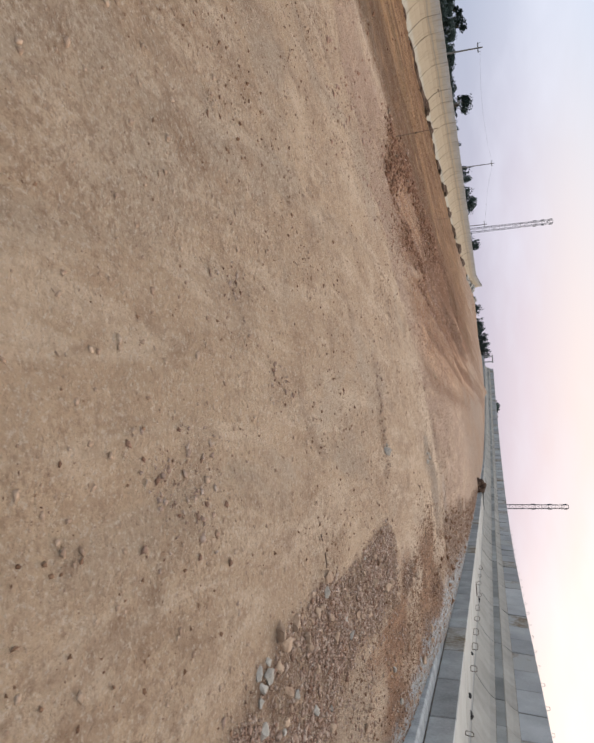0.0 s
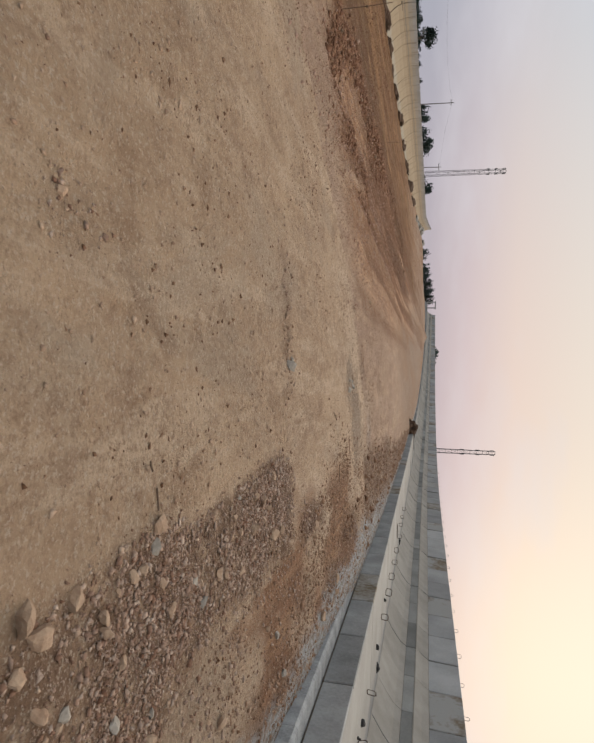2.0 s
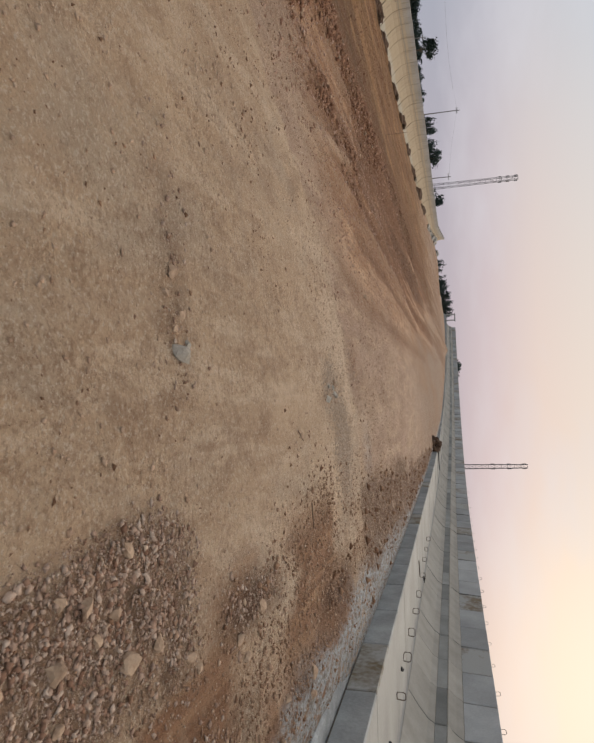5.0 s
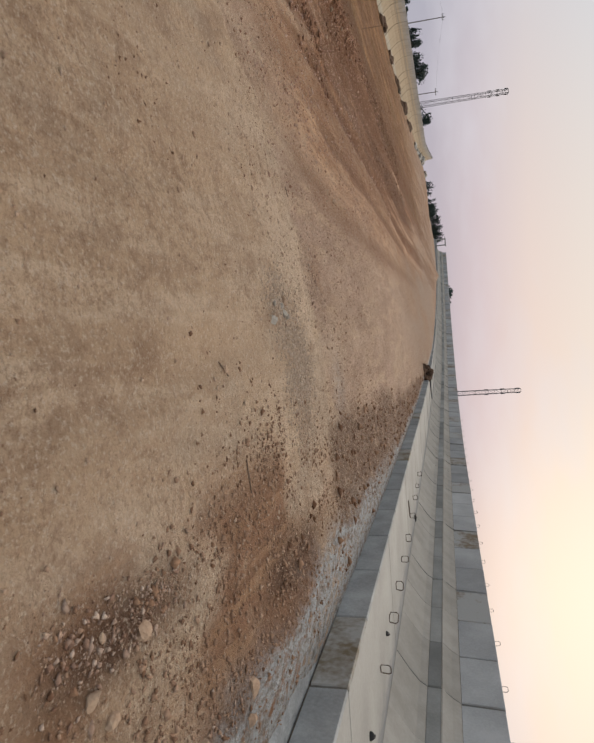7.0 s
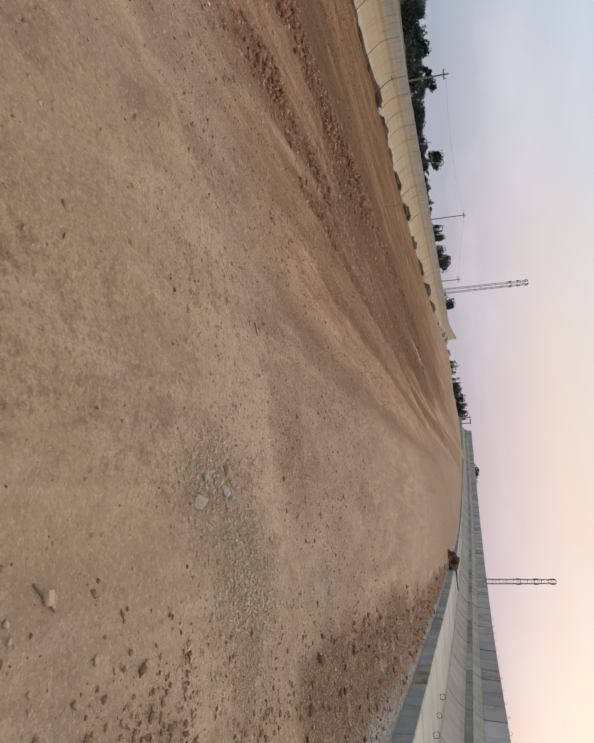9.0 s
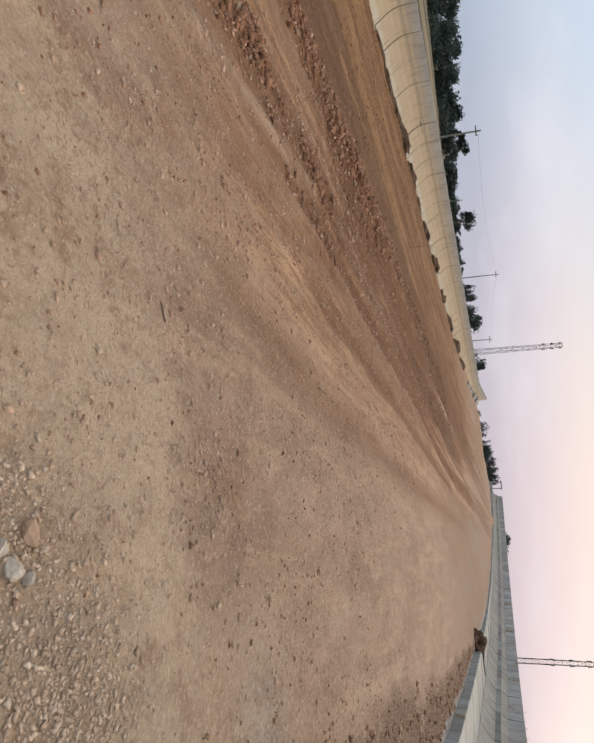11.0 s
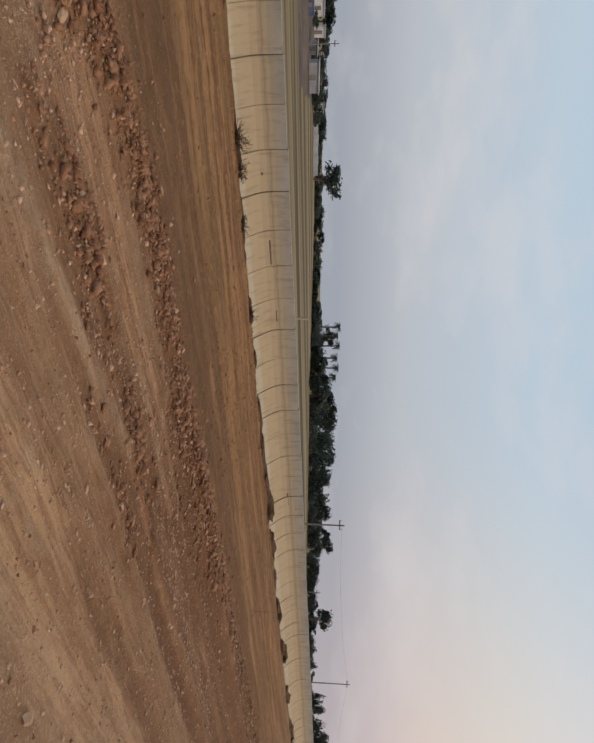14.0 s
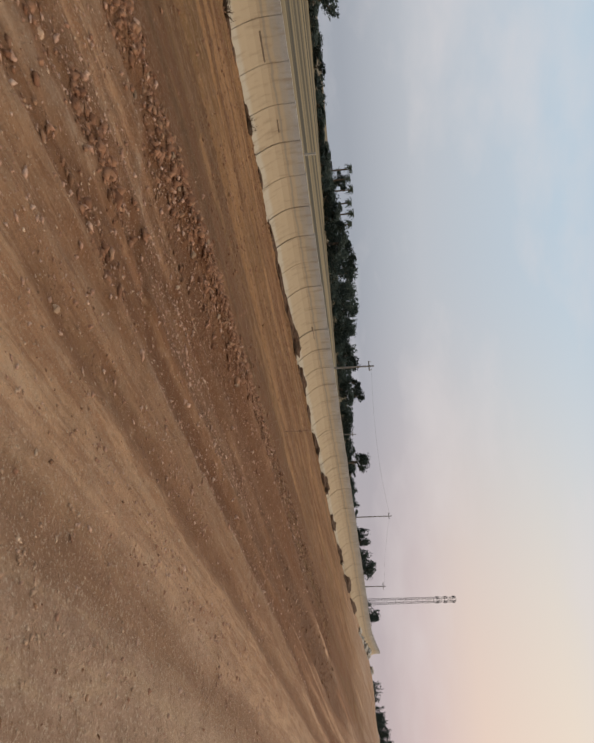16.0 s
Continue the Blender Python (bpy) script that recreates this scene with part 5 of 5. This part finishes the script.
def build_shed(az, dist, w, d, h, mat, label, roof=True):
    x, y = far_point(az, dist)
    z0 = ground_at(x, y) - 0.1
    shed = empty("shed", (x, y, z0), label, "shed", "sheds beyond the fields")
    shed.rotation_euler.z = radians(-az + 12)
    part("wall", block(bmesh.new(), -w / 2, w / 2, -d / 2, d / 2, 0, h, 0.03), mat, shed)
    part("door", block(bmesh.new(), -0.22, 0.22, -d / 2 - 0.05, -d / 2 - 0.004, 0.05, h * 0.75, 0.01), WOOD, shed)
    if roof:
        bm = block(bmesh.new(), -w / 2 - 0.15, w / 2 + 0.15, -d / 2 - 0.2, d / 2 + 0.2, h + 0.004, h + 0.12, 0.02)
        bmesh.ops.rotate(bm, verts=bm.verts, cent=(0, 0, h), matrix=Matrix.Rotation(0.03, 3, 'Y'))
        part("roof", bm, GREYWASH, shed)


for az, dist, w, d, h, mat, label, roof in (
        (-82.2, 92, 1.9, 1.4, 1.45, WHITEWASH, "small white plastered shed with a flat roof", True), (-80.5, 94, 1.3, 1.2, 1.4, WHITEWASH, "small white plastered shed with a flat roof", True),
        (-77.3, 78, 3.2, 1.8, 1.15, GREYWASH, "low grey plastered shed with a flat roof", True), (-79.4, 80, 1.3, 1.2, 0.95, GREYWASH, "low grey plastered shed with a flat roof", True),
        (-74.9, 92, 1.0, 1.0, 1.3, WHITEWASH, "small white plastered shed with a flat roof", True), (-88.0, 82, 2.6, 1.8, 1.1, GREYWASH, "low grey plastered shed with a flat roof", True),
        (-82.5, 78, 2.2, 1.2, 0.8, BLUE, "low stack covered with a blue tarpaulin", False), (-85.2, 80, 1.6, 1.2, 0.9, BLUE, "low stack covered with a blue tarpaulin", False)):
    build_shed(az, dist, w, d, h, mat, label, roof)
for az0, az1, dist in ((-73.6, -69.4, 92),):
    (xa, ya), (xb, yb) = far_point(az0, dist), far_point(az1, dist)
    wall = empty("boundary_wall", (xa, ya, ground_at(xa, ya) - 0.05), "long low pale plastered wall at the field edge", "wall")
    n = 5
    for i in range(n):
        L = math.hypot(xb - xa, yb - ya) / n
        o = part("wall_section", block(bmesh.new(), 0.01 + i * L, (i + 1) * L - 0.01, -0.1, 0.1, 0, 0.62 + 0.06 * (i % 2), 0.02), WHITEWASH, wall)
    wall.rotation_euler.z = math.atan2(yb - ya, xb - xa)
for az, dist, h in ((-57.1, 58, 1.0), (-92.5, 55, 1.15)):
    x, y = far_point(az, dist)
    me = bpy.data.meshes.new("concrete_post")
    bm = block(bmesh.new(), -0.08, 0.08, -0.08, 0.08, -0.1, h, 0.02)
    bm.to_mesh(me)
    bm.free()
    me.materials.append(CONCRETE_PALE)
    ob = new("concrete_post", me)
    ob.matrix_basis = pose(x, y, ground_at(x, y), 2, 3, 20)
    tagged(ob, "short pale concrete marker post in the field", "post", "posts in the fields")


# ---- things along the walls ----
def dry_shrub(x, y, size, seed):
    rng = random.Random(seed)
    z = ground_at(x, y)
    bm = bmesh.new()
    for _ in range(46):
        d = Vector((rng.gauss(0, 0.7), rng.gauss(0, 0.9), rng.uniform(0.15, 1.0))).normalized()
        p, q = Vector((rng.uniform(-0.15, 0.15), rng.uniform(-0.25, 0.25), -0.03)) * size, d * size * rng.uniform(0.4, 1.0)
        mid = (p + q) / 2 + Vector((rng.uniform(-0.1, 0.1), rng.uniform(-0.1, 0.1), rng.uniform(-0.05, 0.12))) * size
        tube(bm, [p, mid, q], [0.012, 0.009, 0.004], 3)
        for _ in range(3):
            e = mid.lerp(q, rng.uniform(0.2, 0.9))
            tube(bm, [e, e + Vector((rng.gauss(0, 1), rng.gauss(0, 1), rng.gauss(0.3, 0.8))).normalized() * size * 0.22], [0.006, 0.003], 3)
    me = bpy.data.meshes.new("dry_shrub")
    bm.to_mesh(me)
    bm.free()
    me.materials.append(TWIG)
    ob = new("dry_shrub", me)
    ob.matrix_basis = pose(x, y, z)
    return tagged(ob, "uprooted dry brown shrub lying at the wall foot", "shrub", "dry shrubs along the wall")


def soil_heap(x, y, a, b, h, seed, mat, label, turn=0.0):
    bm = bmesh.new()
    bmesh.ops.create_icosphere(bm, subdivisions=4, radius=1.0)
    for v in bm.verts:
        k = 1 + 0.55 * noise.noise(v.co * 1.7 + Vector((seed * 3.1, 0, 0))) + 0.25 * noise.noise(v.co * 5 + Vector((0, seed, 0)))
        v.co = Vector((v.co.x * a * k, v.co.y * b * k, v.co.z * h * k))
    me = bpy.data.meshes.new("mound")
    bm.to_mesh(me)
    bm.free()
    me.materials.append(mat)
    ob = new("mound", me)
    ob.matrix_basis = pose(x, y, ground_at(x, y), 0, 0, turn)
    return tagged(ob, label, "heap", "heaps at the wall foot")


for i, (y, b, h) in enumerate(((14.6, 0.55, 0.32), (15.6, 0.35, 0.22), (20.0, 0.75, 0.36), (22.4, 0.7, 0.30), (23.6, 0.4, 0.22), (26.0, 0.55, 0.34), (28.3, 0.35, 0.2), (31.5, 0.8, 0.25), (33.6, 0.9, 0.28), (35.4, 0.8, 0.3), (37.2, 0.9, 0.5), (40.2, 0.8, 0.35), (43.0, 0.7, 0.3), (46.4, 0.9, 0.4), (51.0, 0.9, 0.5), (56.5, 1.0, 0.5), (62.0, 1.2, 0.5), (68.0, 1.3, 0.6), (74.0, 1.5, 0.6))):
    soil_heap(-19.85, y, 0.17, b * 1.4, h * 0.5, i + 1, DARK_SOIL, "ragged heap of dark brown soil against the wall")
for i, (y, s_) in enumerate(((14.8, 0.5), (19.6, 0.85), (20.6, 0.6), (22.5, 0.55), (26.1, 0.5), (37.4, 0.9), (46.6, 0.7), (51.2, 0.8), (63.0, 0.8))):
    dry_shrub(-19.65, y, s_ * (0.8 if y < 30 else 0.5), i + 50)
for i, (x, y, r) in enumerate(((-20.1, 80, 0.8), (-20.6, 84, 0.9), (-21.0, 88, 1.1), (-21.4, 92, 1.3), (-22.3, 96.5, 1.6), (-20.9, 97.5, 1.2))):
    soil_heap(x + 0.6, y, r * 0.4, r * 1.1, r * 0.3, i + 30, CONCRETE_PALE, "pale rubble heap dumped at the wall's end")


def long_thing(name, pts, r, mat, label, category):
    me = bpy.data.meshes.new(name)
    bm = tube(bmesh.new(), pts, r, 6)
    bm.to_mesh(me)
    bm.free()
    me.materials.append(mat)
    return tagged(new(name, me), label, category)


def laid(x0, y0, x1, y1, n, r, wob=0.05, seed=0):
    rng = random.Random(seed)
    out = []
    for i in range(n + 1):
        x, y = x0 + (x1 - x0) * i / n + rng.uniform(-wob, wob), y0 + (y1 - y0) * i / n + rng.uniform(-wob, wob)
        out.append((x, y, ground_at(x, y) + r))
    return out


for x, y, h, lean in ((-6.95, 14.13, 1.0, -0.075), (-10.7, 31.2, 0.9, 0.02)):
    z0 = ground_at(x, y)
    stake = empty("survey_stake", (x, y, z0), "thin dark upright survey stake with a ribbon tie", "stake", "stakes beside the track")
    rod = part("rod", tube(bmesh.new(), [(0, 0, -0.08), (0.01, lean * 0.5, h * 0.5), (0, lean, h)], [0.009, 0.008, 0.007], 6), WOOD_BROWN, stake)
    part("ribbon", block(bmesh.new(), -0.01, 0.03, lean * 0.5 - 0.015, lean * 0.5 + 0.02, h * 0.5 - 0.01, h * 0.5 + 0.015, 0.004), TWIG, rod, "dark cloth ribbon")
# The first two bars paint a flat rock's shadow side; the rest are sticks.
for i, (x, y, L, a) in enumerate(((0.99, 5.22, 0.13, 8), (0.80, 5.15, 0.06, 20), (1.67, 11.17, 0.28, 12), (-1.03, 13.81, 0.12, 20), (0.83, 10.93, 0.14, 40))):
    dx, dy = L / 2 * math.cos(radians(a)), L / 2 * math.sin(radians(a))
    long_thing("stick", laid(x - dx, y - dy, x + dx, y + dy, 3, 0.004, 0.003, i), 0.0055, WOOD_BROWN, "short dark broken stick or painted shadow edge of a rock on the clay", "stick")
# by the kerb further on: a dark stump of soil and a black pipe over the kerb
soil_heap(3.15, 42.0, 0.45, 0.8, 0.42, 77, DARK_SOIL, "dark clump of soil and roots against the kerb")
long_thing("black_pipe", [(3.1, 42.0, 0.85), (3.5, 42.6, 1.02), (4.2, 43.5, 0.95), (4.9, 44.8, 0.94)], 0.05, RAG, "length of black hose lying over the kerb", "hose")
long_thing("steel_bar", [(4.5, 20.8, 0.91), (4.72, 20.9, 0.915), (4.95, 21.05, 0.905)], 0.016, STEEL, "short rusty steel bar lying on the shelf", "bar")
for i, (x, y, s_) in enumerate(((5.45, 22.6, 0.075), (4.87, 10.45, 0.055), (4.95, 13.1, 0.05), (5.35, 13.2, 0.07), (4.8, 15.1, 0.035), (4.86, 9.3, 0.03), (4.78, 9.9, 0.022))):
    bm = bmesh.new()
    bmesh.ops.create_icosphere(bm, subdivisions=3, radius=s_)
    for v in bm.verts:
        v.co *= 1 + 0.9 * noise.noise(v.co * 14 + Vector((i * 5, 0, 0)))
        v.co.z = max(v.co.z * 0.7, -0.02)
    tube(bm, [(0, 0, 0.02), (s_ * 0.8, s_ * 1.4, 0.03), (s_ * 1.8, s_ * 2.0, 0.015)], 0.012, 5)
    me = bpy.data.meshes.new("rag")
    bm.to_mesh(me)
    bm.free()
    me.materials.append(RAG)
    ob = new("rag", me)
    ob.matrix_basis = pose(x, y, 0.905)
    tagged(ob, "crumpled black rag on the concrete shelf", "rag")
# sluice frame on the bend of the channel
bx, by = 4.6 - float(right_shift(130.6)), 130.6
gate = empty("sluice_frame", (bx, by, float(rise(by)) + 0.3), "grey concrete sluice frame at the channel's end", "sluice")
for k in (-0.55, 0.55):
    part("post", block(bmesh.new(), k - 0.1, k + 0.1, -0.1, 0.1, 0, 2.0, 0.02), CONCRETE_DARK, gate)
part("lintel", block(bmesh.new(), -0.8, 0.8, -0.12, 0.12, 2.004, 2.2, 0.02), CONCRETE_DARK, gate)
